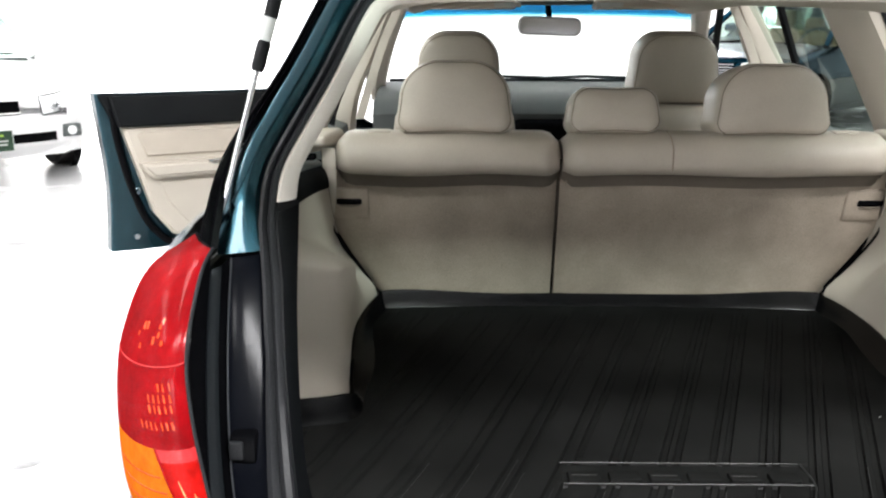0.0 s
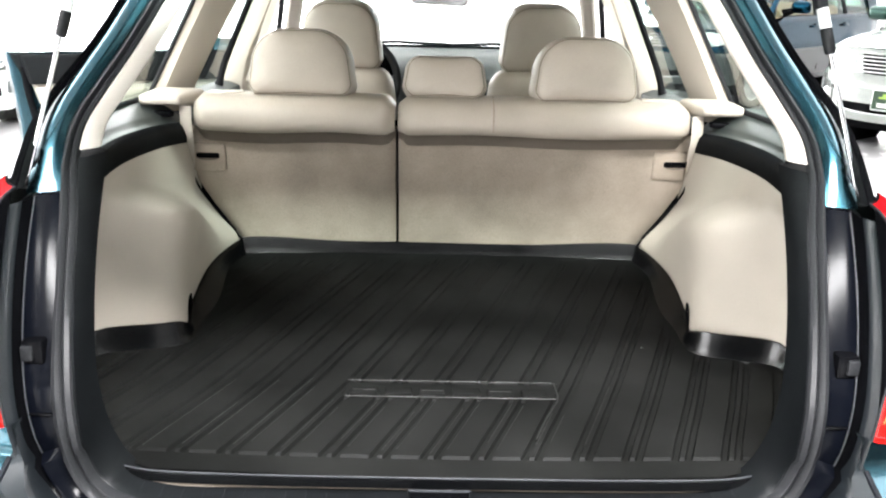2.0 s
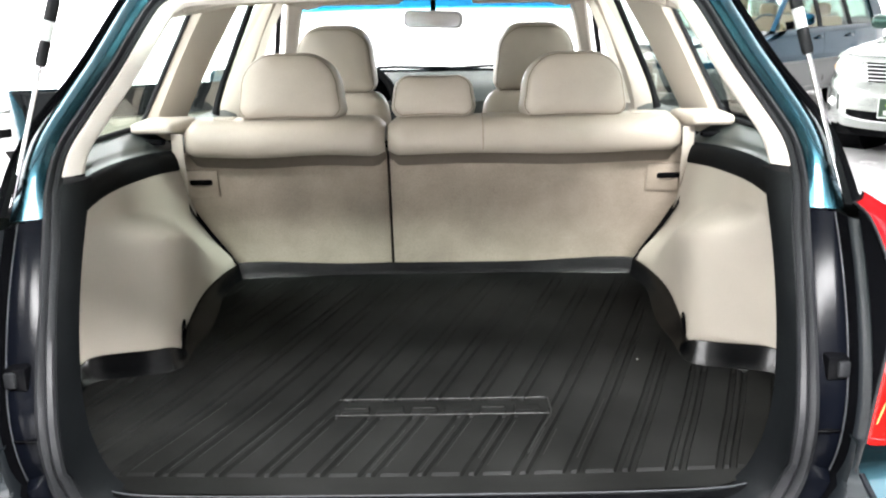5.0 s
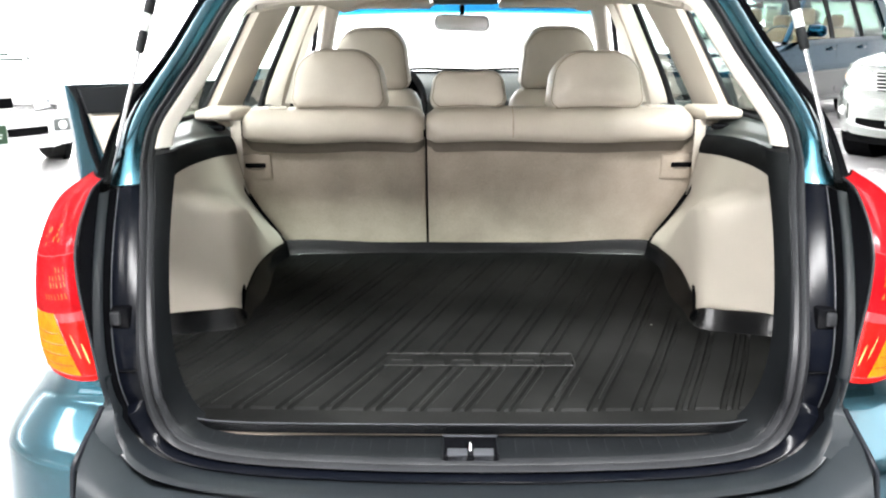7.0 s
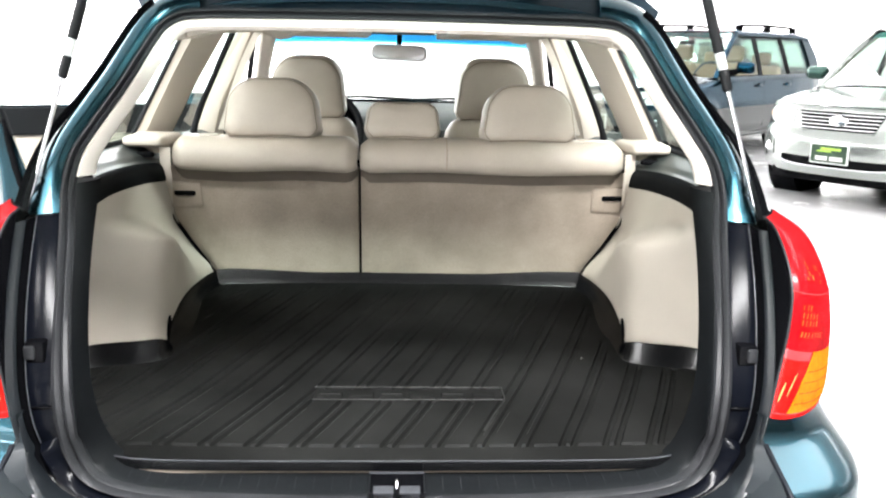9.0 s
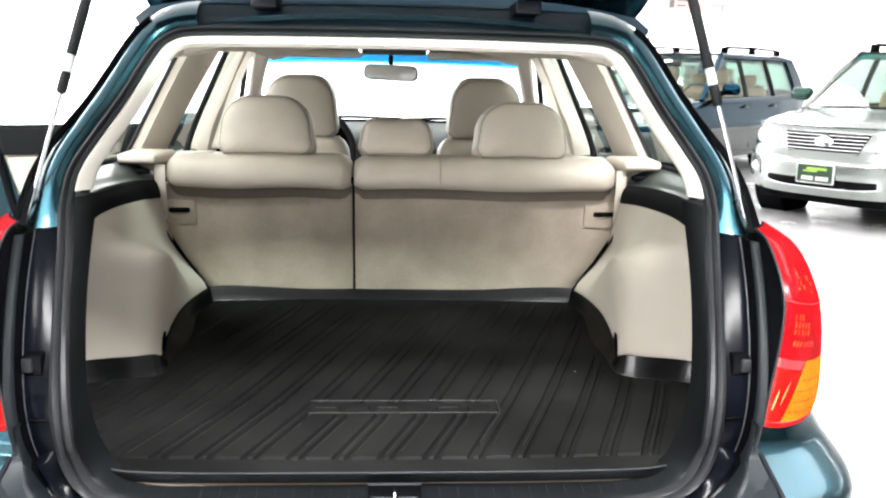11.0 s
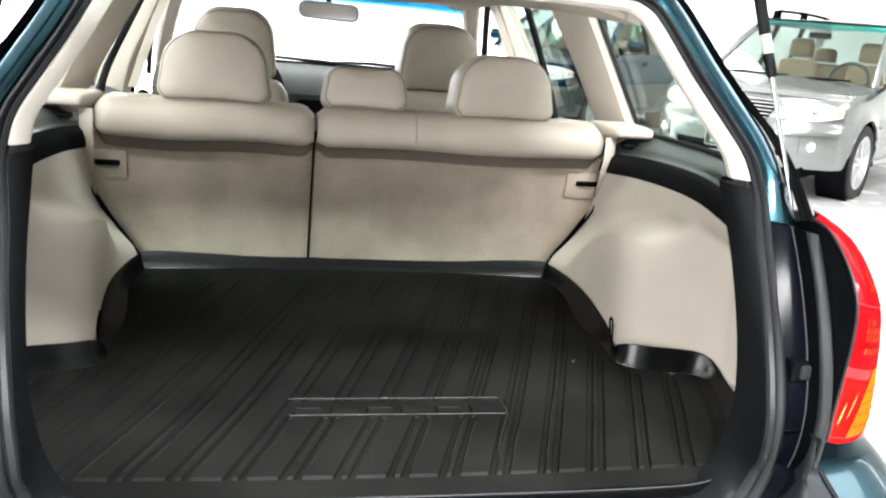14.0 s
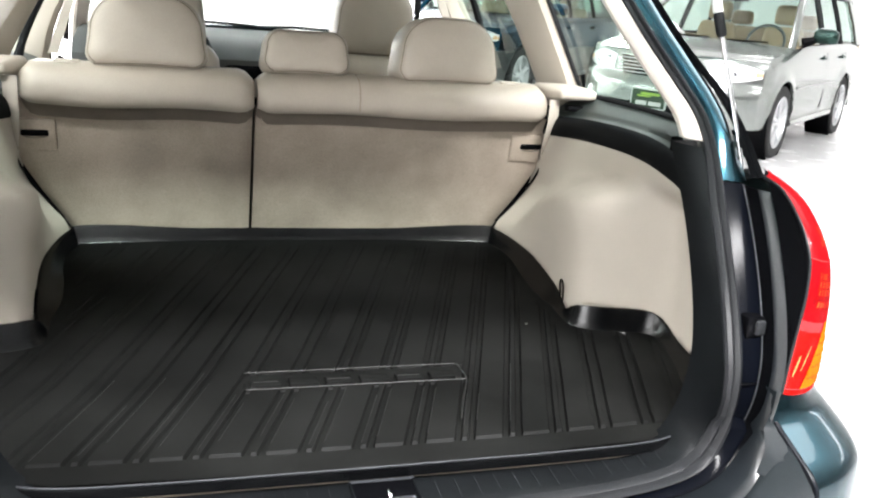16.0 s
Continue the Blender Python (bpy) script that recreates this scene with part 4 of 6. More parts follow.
def steering():
    w = part("steering_wheel", tube([(-0.378 + 0.190 * math.cos(a), 2.62 + 0.07 * math.sin(a), 1.075 + 0.182 * math.sin(a)) for a in np.linspace(0, 2 * math.pi, 41)], 0.017, 8), BLACK, wagon, "black steering wheel")
    part("wheel_hub", box(-0.47, -0.286, 2.60, 2.65, 1.02, 1.14, 0.03, 3), BLACK, w)
    part("binnacle", cushion(-0.56, -0.20, 2.66, 2.80, 1.08, 1.20, 0.05), DARKGREY, wagon, "black instrument binnacle")
steering()
part("bonnet", slab([[(x, y, z - 0.05 * (x / 0.8) ** 2) for x in np.linspace(-0.78, 0.78, 11)] for y, z in ((3.42, 1.05), (3.8, 1.0), (4.3, 0.9), (4.62, 0.76))], -0.03, 2), TEAL, wagon, "teal painted bonnet")
part("front_bumper", slab([[(x, y - 0.25 * (abs(x) / 0.85) ** 3, z) for x in np.linspace(-0.85, 0.85, 11)] for y, z in ((4.62, 0.74), (4.70, 0.6), (4.70, 0.4), (4.6, 0.25))], -0.05), TEAL, wagon, "teal front bumper")
part("underbody", box(-0.78, 0.78, 0.02, 4.5, 0.30, 0.36, 0.02), DARKGREY, wagon, "dark underbody pan")
part("cabin_floor", box(-0.76, 0.76, 1.25, 3.3, 0.40, 0.44, 0.0), DASH, wagon, "dark cabin carpet")
part("load_floor", slab([[(x, y, 0.610 + 0.06 * (y - 0.1)) for x in np.linspace(-0.74, 0.74, 7)] for y in (0.104, 0.35, 0.7, 1.24)], -0.03, 2), CARPET, wagon, "beige carpet load floor under the mat")
def outer_mirror(s):
    part("door_mirror", box(-0.09, 0.09, -0.04, 0.05, -0.06, 0.06, 0.035, 3, m=pose(s * (0.93 if s > 0 else 1.0), 3.0, 1.17)), DARKGREY if s > 0 else TEAL, wagon, "dark door mirror")
outer_mirror(1)
outer_mirror(-1)


# gas struts
def strut(s):
    a, b = Vector((s * 0.742, 0.30, 1.085)), Vector((s * 0.545, 0.40, 1.80))
    at = lambda z: a + (b - a) * ((z - a.z) / (b.z - a.z))
    e = part("gas_strut", tube([at(1.415), at(1.80)], 0.0108, 14), BLACK, wagon, "gas strut with black cylinder and chrome rod")
    part("rod", tube([at(1.09), at(1.37)], 0.0043, 10), CHROME, e, "chrome piston rod")
    part("collar", tube([at(1.338), at(1.345), at(1.378), at(1.383)], [0.008, 0.0102, 0.0102, 0.008], 12), BLACK, e, "black collar")
    part("sleeve", tube([at(1.382), at(1.416)], 0.0098, 12), WHITEPL, e, "pale sleeve")
    part("ball_joint", spin([(-0.012, 0.0), (-0.012, 0.01), (0.012, 0.012), (0.014, 0.0)], 12, m=pose(*a)), BLACK, e)
both(strut)

# raised tailgate
gate = part("tailgate", slab([[(x * (0.56 + 0.12 * u), 0.60 - 1.02 * u, 1.575 + 0.40 * u + 0.03 * math.sin(math.pi * u) - 0.04 * (abs(x)) ** 3) for x in np.linspace(-1, 1, 13)] for u in np.linspace(0, 0.16, 4)], 0.05, 2), TEAL, wagon, "raised teal tailgate")
ob = part("gate_glass", grid([[(x * (0.52 + 0.12 * u), 0.60 - 1.02 * u, 1.60 + 0.40 * u + 0.03 * math.sin(math.pi * u)) for x in np.linspace(-1, 1, 11)] for u in np.linspace(0.16, 0.62, 8)]), GLASS, gate, "tinted tailgate window")
part("gate_lower", slab([[(x * (0.56 + 0.12 * u), 0.60 - 1.02 * u, 1.575 + 0.40 * u + 0.03 * math.sin(math.pi * u) - 0.04 * (abs(x)) ** 3) for x in np.linspace(-1, 1, 13)] for u in np.linspace(0.62, 1.05, 6)], 0.07, 2), TEAL, gate, "lower half of the tailgate")
for s in (1, -1):
    part("gate_side", slab([[(s * x * (0.56 + 0.12 * u), 0.60 - 1.02 * u, 1.575 + 0.40 * u + 0.03 * math.sin(math.pi * u)) for x in (0.86, 0.93, 1.0)] for u in np.linspace(0.16, 0.62, 6)], 0.05, 2), TEAL, gate, "side frame of the tailgate window")
    part("hinge", box(s * 0.30 - 0.03, s * 0.30 + 0.03, 0.56, 0.68, 1.535, 1.565, 0.006), SATIN, gate, "dark hinge bracket")


# ---- things in the wagon ----
def inside(name, label, category, group=""):
    return empty(name, label, category, STAND, group)


# cargo mat
def mat_z(y):
    return 0.640 + 0.02 * (y - 0.1) + 0.055 * max(0.0, y - 0.45)


def mat_wall(x, y):
    """Height of the mat's rim and how far its face leans inwards."""
    a = abs(x)
    if y > 1.12:
        end = ease(0.24, 0.5, a)
        return 0.037 + 0.010 * end, 0.003 + 0.010 * end
    if y > 0.745:
        return 0.03 + 0.016 * min(1, (y - 0.74) / 0.36), 0.032 * (1 - ease(0.92, 1.12, y)) + 0.010
    if y > 0.635:
        return 0.013, 0.014
    if y > 0.43:
        return 0.016 + 0.040 * ease(0.485, 0.548, y), 0.009 + 0.022 * ease(0.54, 0.47, y)
    if y > 0.16:
        return 0.008 + 0.010 * ease(0.20, 0.40, y), 0.010 + 0.021 * ease(0.18, 0.34, y)
    return 0.006, 0.008


MATHALF = [(0, 0.074), (0.30, 0.076), (0.48, 0.085), (0.555, 0.112), (0.61, 0.16), (0.682, 0.25), (0.738, 0.36), (0.762, 0.44), (0.764, 0.51), (0.746, 0.550), (0.69, 0.570), (0.61, 0.588), (0.575, 0.612), (0.574, 0.66), (0.590, 0.74), (0.602, 0.88), (0.604, 0.99), (0.589, 1.09), (0.565, 1.17), (0.54, 1.197), (0.30, 1.205), (0, 1.208)]
GROOVES = [0.1625 + 0.0889 * i + g for i in range(-14, 6) for g in (-0.0122, 0.0122)]
GSLANT = 0.366


def mat_sheet(h, edge):
    """The flat of the mat: raised fields cut by slanting twin grooves, with a sunk panel and a stepped front edge."""
    ymin, ymax = edge[:, 1].min() + 0.0004, edge[:, 1].max() - 0.0004
    vs = sorted(set(np.linspace(ymin, ymax, 96)) | {0.1415, 0.1467, 0.4435, 0.4487, 0.3705, 0.3745})
    cols = []
    for g, nxt in zip(GROOVES, GROOVES[1:] + [GROOVES[-1] + 0.06]):
        cols += [(g - 0.0076, 0), (g - 0.0046, 1), (g + 0.0046, 1), (g + 0.0076, 0)]
        cols += [(g + 0.0076 + (nxt - g - 0.0152) * k / 3, 0) for k in (1, 2)]
    cols.sort()
    yy = np.maximum.accumulate(edge[:, 1]) + np.arange(len(edge)) * 1e-7
    rows = []
    for v in vs:
        w = float(np.interp(v, yy, edge[:, 0]))
        row = []
        for c, deep in cols:
            x = c + GSLANT * (v - 0.145)
            xc = min(w, max(-w, x))
            y = v + 0.05 * xc * xc * (1 - ease(0.15, 0.40, v)) * ease(0.075, 0.12, v)
            panel = 0.3725 < v < 0.4465 and -0.192 < xc < 0.236
            low = 0.0042 if v < 0.1445 or panel else 0.0
            cut = 0.0078 * min(ease(0.0, 0.03, w - abs(x) - 0.012), ease(1.175, 1.12, v)) * (1 - 0.55 * ease(0.45, 0.85, v)) if deep and not low else 0.0
            row.append((xc, y, mat_z(y) + 0.0044 - low - max(0.0, cut)))
        rows.append(row)
    bm = grid(rows)
    bmesh.ops.dissolve_degenerate(bm, edges=bm.edges[:], dist=1e-6)
    return bm


def cargo_mat():
    e = inside("cargo_mat", "black moulded rubber cargo mat with raised rim and slanting grooves", "cargo mat")
    h = spl(MATHALF, 120)
    L = np.vstack([h, (h * (-1, 1))[::-1][1:-1]])
    d = np.roll(L, -1, 0) - np.roll(L, 1, 0)
    N = np.stack([d[:, 1], -d[:, 0]], 1) / np.linalg.norm(d, axis=1)[:, None]
    walls = np.array([mat_wall(x, y) for x, y in L])
    soft = {0: np.array([1, 2, 3, 2, 1]) / 9, 1: np.hanning(13)[1:-1] / np.hanning(13)[1:-1].sum()}
    hs, lean = (np.convolve(np.r_[walls[-len(soft[q]) // 2 + 1:, q], walls[:, q], walls[: len(soft[q]) // 2, q]], soft[q], "valid") for q in (0, 1))
    rows = []
    for off, up in ((1.08, 0.0), (0.97, 0.05), (0.55, 0.45), (0.2, 0.86), (0.0, 1.0), (-0.005, 1.0), (-0.008, 0.9), (-0.008, 0.4), (-0.008, None)):
        P = L - N * (off * lean)[:, None] if off > 0 else L - N * off
        rows.append([(p[0], p[1], mat_z(p[1]) + (0.0044 * (off > 0.9) * (p[1] > 0.15) + up * q if up is not None else -0.011)) for p, q in zip(P, hs)])
    part("rim", grid(rows, close_v=True), MATRIM, e, "raised moulded rim", angle=60)
    lip = [i for i in range(-80, 81) if L[i][1] < 0.2]
    part("front_lip", tube([(*(L[i] + N[i] * 0.004), mat_z(L[i][1]) + 0.0066) for i in lip], 0.0018, 6), PLAINGREY, e, "paler grey front lip")
    tan = [[(*(L[i] + N[i] * (o + grow * ease(0.20, 0.48, -L[i][0]))), 0.6335 + dz) for i in lip] for o, grow, dz in ((-0.014, 0, 0.0), (-0.001, 0.005, 0.0), (0.0, 0.0055, -0.001), (0.0005, 0.0055, -0.012))]
    part("carpet_binding", grid(tan), SHADE_AND_BINDING, e, "beige bound carpet edge under the mat")
    part("sheet", mat_sheet(h, (L - N * lean[:, None])[:120]), MATRUB, e, "grooved black rubber sheet", angle=25)
    for s in (1, -1):
        part("backing", grid([[(s * x * f, y, mat_z(y) - 0.005) for f in np.linspace(0, 1, 5)] for x, y in h[::2]]), MATRUB, e, "plain black backing")
    # pale lines painting highlights on the groove edges near the load sill
    rnd = random.Random(5)
    for g in GROOVES:
        v0, v1 = 0.155 + 0.05 * rnd.random(), 0.30 + 0.16 * rnd.random()
        if -0.56 < g < 0.26:
            line = []
            for v in np.linspace(v0, v1, 7):
                x = g + 0.0076 + GSLANT * (v - 0.145)
                y = v + 0.05 * x * x * (1 - ease(0.15, 0.40, v))
                if not (0.365 < v < 0.455 and -0.20 < x < 0.245):
                    line.append((x, y, mat_z(y) + 0.0040))
            if len(line) > 2:
                part("painted_edge_line", tube(line, 0.0010, 5), EDGELIGHT, e, "pale line painting the shine of a groove edge")
    # row of raised plain shapes in the sunk panel
    for cx, w in ((-0.152, 0.056), (-0.082, 0.054), (-0.014, 0.052), (0.055, 0.056), (0.124, 0.052), (0.192, 0.050)):
        part("raised_block", box(cx - w / 2, cx + w / 2, 0.379, 0.411, mat_z(0.39) - 0.001, mat_z(0.39) + 0.0085, 0.0026), MATRUB, e)
    # bars and beads take the same painted highlight tone
    for i in range(3):
        part("raised_bar", box(-0.175 + 0.138 * i, -0.130 + 0.138 * i, 0.393, 0.3965, mat_z(0.39), mat_z(0.39) + 0.0090, 0.0008, 1), EDGELIGHT, e)
    for by in (0.3735, 0.4465):
        part("panel_bead", tube([(x, by, mat_z(by) + 0.0040) for x in np.linspace(-0.19, 0.234, 9)], 0.0013, 6), EDGELIGHT, e)
    part("panel_bead", tube([(0.2385, 0.4465, 0.6505), (0.240, 0.39, 0.6492), (0.236, 0.366, 0.6485), (0.208, 0.30, 0.6465), (0.178, 0.215, 0.6455)], 0.0018, 6), EDGELIGHT, e)
    part("speck", spin([(0, 0), (0.0015, 0.0025), (0.002, 0)], 8, m=pose(0.460, 0.619, 0.6632, 0, -90, 0)), WHITEPL, e, "tiny pale speck")
    return e


cargo_mat()


# seats
def head_rest(x0, x1, y0, y1, z0, z1, parent, top, lean, rt=0.105):
    """A padded D shape: nearly square below, well rounded above, with a piped seam."""
    c, w, hgt = (x0 + x1) / 2, (x1 - x0) / 2, z1 - z0
    rb = 0.03
    pts = []
    for cx, cz, r, a0 in ((w - rb, rb, rb, -90), (w * top - rt, hgt - rt, rt, 0), (-(w * top - rt), hgt - rt, rt, 90), (-(w - rb), rb, rb, 180)):
        for a in np.linspace(a0, a0 + 90, 13):
            pts.append((cx + r * math.cos(radians(a)), cz + r * math.sin(radians(a)) - 0.006 * (1 - ((cx + r * math.cos(radians(a))) / w) ** 2) * (cz < 0.1 * 0.5)))
    P = spl(pts + [pts[0]], 105)[:-1]
    mid = np.array((0.0, hgt * 0.47))
    T = Matrix.Translation((c, y0, z0)) @ Matrix.Rotation(radians(lean), 4, "X")
    d = y1 - y0

    def layer(f, ins):
        dirs = mid - P
        ln = np.linalg.norm(dirs, axis=1)[:, None]
        Q = P + dirs * (ins / (ins + ln))
        return [tuple(T @ Vector((q[0], f * d, q[1]))) for q in Q]
    lay = [(-0.085, 0.5), (-0.082, 0.12), (-0.072, 0.078), (-0.056, 0.046), (-0.038, 0.029), (-0.022, 0.0205), (-0.004, 0.0150), (0.03, 0.0095), (0.08, 0.005), (0.14, 0.002), (0.25, 0.0), (0.40, 0.0), (0.62, 0.0), (0.80, 0.002), (0.90, 0.010), (0.97, 0.024), (1.0, 0.05), (1.01, 0.5)]
    rows = []
    for f, ins in lay:
        if ins == 0.5:
            rows.append([tuple(T @ Vector((mid[0], f * d, mid[1])))] * len(P))
        else:
            rows.append(layer(f, ins))
    bm = grid(rows, close_v=True)
    bmesh.ops.remove_doubles(bm, verts=bm.verts[:], dist=1e-5)
    hr = part("head_rest", bm, LEATHER, parent, "padded beige leather head rest", angle=80)
    seam = layer(0.022, 0.0100)
    part("piping", tube(seam + [seam[0]], 0.0011, 6, caps=False), SHADE_AND_BINDING, hr, "sewn seam")
    for px in (-0.05, 0.05):
        part("post", tube([(c + px, (y0 + y1) / 2, z0 - 0.04), (c + px, (y0 + y1) / 2, z0 + 0.03)], 0.006, 8), CHROME, hr, "steel post")
    return hr


def rear_seat():
    e = inside("rear_bench_seat", "beige leather rear bench with split carpeted back and head rests", "seat")

    def back(x0, x1, name):
        def ex(z, side):
            k = float(np.interp(z, [0.735, 0.76, 0.84, 0.92, 1.0, 1.06], [0.570, 0.583, 0.634, 0.678, 0.688, 0.69]))
            return side * k
        zs = np.linspace(0.735, 1.075, 20)
        rows = []
        for z in zs:
            a = ex(z, -1) if x0 < -0.3 else x0
            b = ex(z, 1) if x1 > 0.3 else x1
            yy = 1.212 - (z - 0.735) * 0.255
            r = []
            for u in np.linspace(0, 1, 24):
                edge = min(u, 1 - u) * (b - a)
                lip = 0.012 * max(0, 1 - edge / 0.014) ** 2
                r.append((a + (b - a) * u, yy + lip - 0.004 * math.sin(math.pi * u), z))
            rows.append(r)
        bk = part(name, slab(rows, 0.055), CARPET, e, "beige napped carpet seat back")
        # leather roll over the top
        rows = []
        for u in np.linspace(0, 1, 30):
            edge = min(u, 1 - u) * (x1 - x0)
            k = 1 - 0.34 * max(0, 1 - edge / 0.035) ** 2
            x = x0 + (x1 - x0) * u
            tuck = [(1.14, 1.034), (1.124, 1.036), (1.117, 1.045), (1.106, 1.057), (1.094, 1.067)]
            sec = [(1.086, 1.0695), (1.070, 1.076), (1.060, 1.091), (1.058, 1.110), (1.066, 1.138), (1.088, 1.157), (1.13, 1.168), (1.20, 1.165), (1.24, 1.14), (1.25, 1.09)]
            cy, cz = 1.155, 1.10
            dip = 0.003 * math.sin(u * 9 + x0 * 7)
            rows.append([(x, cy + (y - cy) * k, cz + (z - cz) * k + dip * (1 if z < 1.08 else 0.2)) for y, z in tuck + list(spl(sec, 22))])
        # leather underside in a darker colour that carries the roll's own shade
        part("roll_underside", grid([r[:6] for r in rows]), SHADE_AND_BINDING, bk, "underside of the leather roll, its shade put into the colour")
        bm = grid([r[5:] for r in rows])
        part("leather_roll", bm, LEATHER, bk, "soft beige leather roll over the top edge", angle=80)
        part("roll_end", grid([rows[0], [(x0 + 0.004, 1.155, 1.10)] * 27]), LEATHER, bk)
        part("roll_end", grid([rows[-1], [(x1 - 0.004, 1.155, 1.10)] * 27]), LEATHER, bk)
        # strip of the backrest carpet in the gap under the roll
        part("under_strip", slab([[(x, 1.122 + 0.012 * (1 - k2), 1.03 + 0.03 * k2) for x in np.linspace(x0 + 0.012, x1 - 0.012, 12)] for k2 in (0, 1)], 0.02), CARPET, bk)
        return bk

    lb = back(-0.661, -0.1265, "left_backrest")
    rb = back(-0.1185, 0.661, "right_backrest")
    part("seam", tube([(0.134, 1.058, 1.085), (0.134, 1.0565, 1.112), (0.134, 1.064, 1.14), (0.134, 1.086, 1.159), (0.134, 1.14, 1.170)], 0.0016, 6), CARPET, rb)
    # solid black pieces that stand in for shade in the seat gaps
    part("gap_shade_filler", box(-0.74, 0.74, 1.262, 1.28, 0.68, 1.08), DARKGREY, e, "black filler for the shade behind the seat back")
    part("split_core", box(-0.139, -0.105, 1.235, 1.275, 0.70, 1.10), DARKGREY, e, "black filler for the shade between the backrests")
    for s, p in ((-1, lb), (1, rb)):
        F = pose(s * 0.632, 1.1465, 0.99, 14.3)
        pl = part("latch_plate", box(-0.05, 0.042, -0.008, 0.012, -0.04, 0.042, 0.006, 2, m=F), CARPET, p, "beige latch plate")
        part("latch_slot", box(-0.032, 0.036, -0.0105, 0.01, -0.004, 0.018, 0.008, 3, m=F @ pose(s * 0.008, 0, 0)), DARKGREY, pl, "black latch slot")
        part("slot_lip", tube([F @ Vector((s * 0.008 + x, -0.010, -0.004 + 0.004 * (x / 0.03) ** 2)) for x in np.linspace(-0.022, 0.026, 7)], 0.0022, 6), SHADE_AND_BINDING, pl)
        # black tube painting the shade between backrest and side trim
        part("edge_shade_line", tube(spl([(s * 0.573, 1.208, 0.742), (s * 0.600, 1.196, 0.785), (s * 0.640, 1.176, 0.845), (s * 0.678, 1.158, 0.915), (s * 0.690, 1.142, 0.985), (s * 0.689, 1.120, 1.045), (s * 0.676, 1.098, 1.085)], 30), 0.0030, 6), DARKGREY, p, "black line for the shade along the backrest edge")
        part("belt_guide", box(s * 0.56 - 0.028, s * 0.56 + 0.028, 1.12, 1.16, 1.164, 1.172, 0.003), TRIM, p)
    head_rest(-0.520, -0.236, 1.105, 1.262, 1.166, 1.342, lb, 0.955, -6, 0.098)
    head_rest(0.238, 0.521, 1.105, 1.262, 1.163, 1.335, rb, 0.955, -6, 0.096)
    head_rest(-0.109, 0.118, 1.105, 1.235, 1.170, 1.280, rb, 0.95, -10, 0.044)
    part("seat_cushion", cushion(-0.66, 0.66, 1.25, 1.75, 0.62, 0.80, 0.06, 1, 0.0), LEATHER, e, "beige leather seat cushion")
    return e


rear_seat()


def front_seat(cx, label):
    e = inside("front_seat", label, "seat", "front seats")
    bm = cushion(cx - 0.235, cx + 0.235, 2.02, 2.16, 0.60, 1.185, 0.065, 0.84, 0.01, 11)
    bm.transform(Matrix.Translation((0, 2.1, 0.6)) @ Matrix.Rotation(radians(8), 4, "X") @ Matrix.Translation((0, -2.1, -0.6)))
    part("backrest", bm, LEATHER, e, "beige leather backrest", angle=80)
    part("cushion", cushion(cx - 0.25, cx + 0.25, 2.1, 2.6, 0.50, 0.66, 0.06), LEATHER, e, "beige leather cushion", angle=80)
    head_rest(cx - (0.135 if cx < 0 else 0.165), cx + (0.160 if cx < 0 else 0.135), 1.985, 2.165, 1.172, 1.408, e, 0.93, 4, 0.098)
    part("base", box(cx - 0.2, cx + 0.2, 2.15, 2.5, 0.44, 0.51, 0.01), DARKGREY, e, "black seat base")
front_seat(-0.378, "beige leather driver's seat with head rest")
front_seat(0.378, "beige leather passenger seat with head rest")


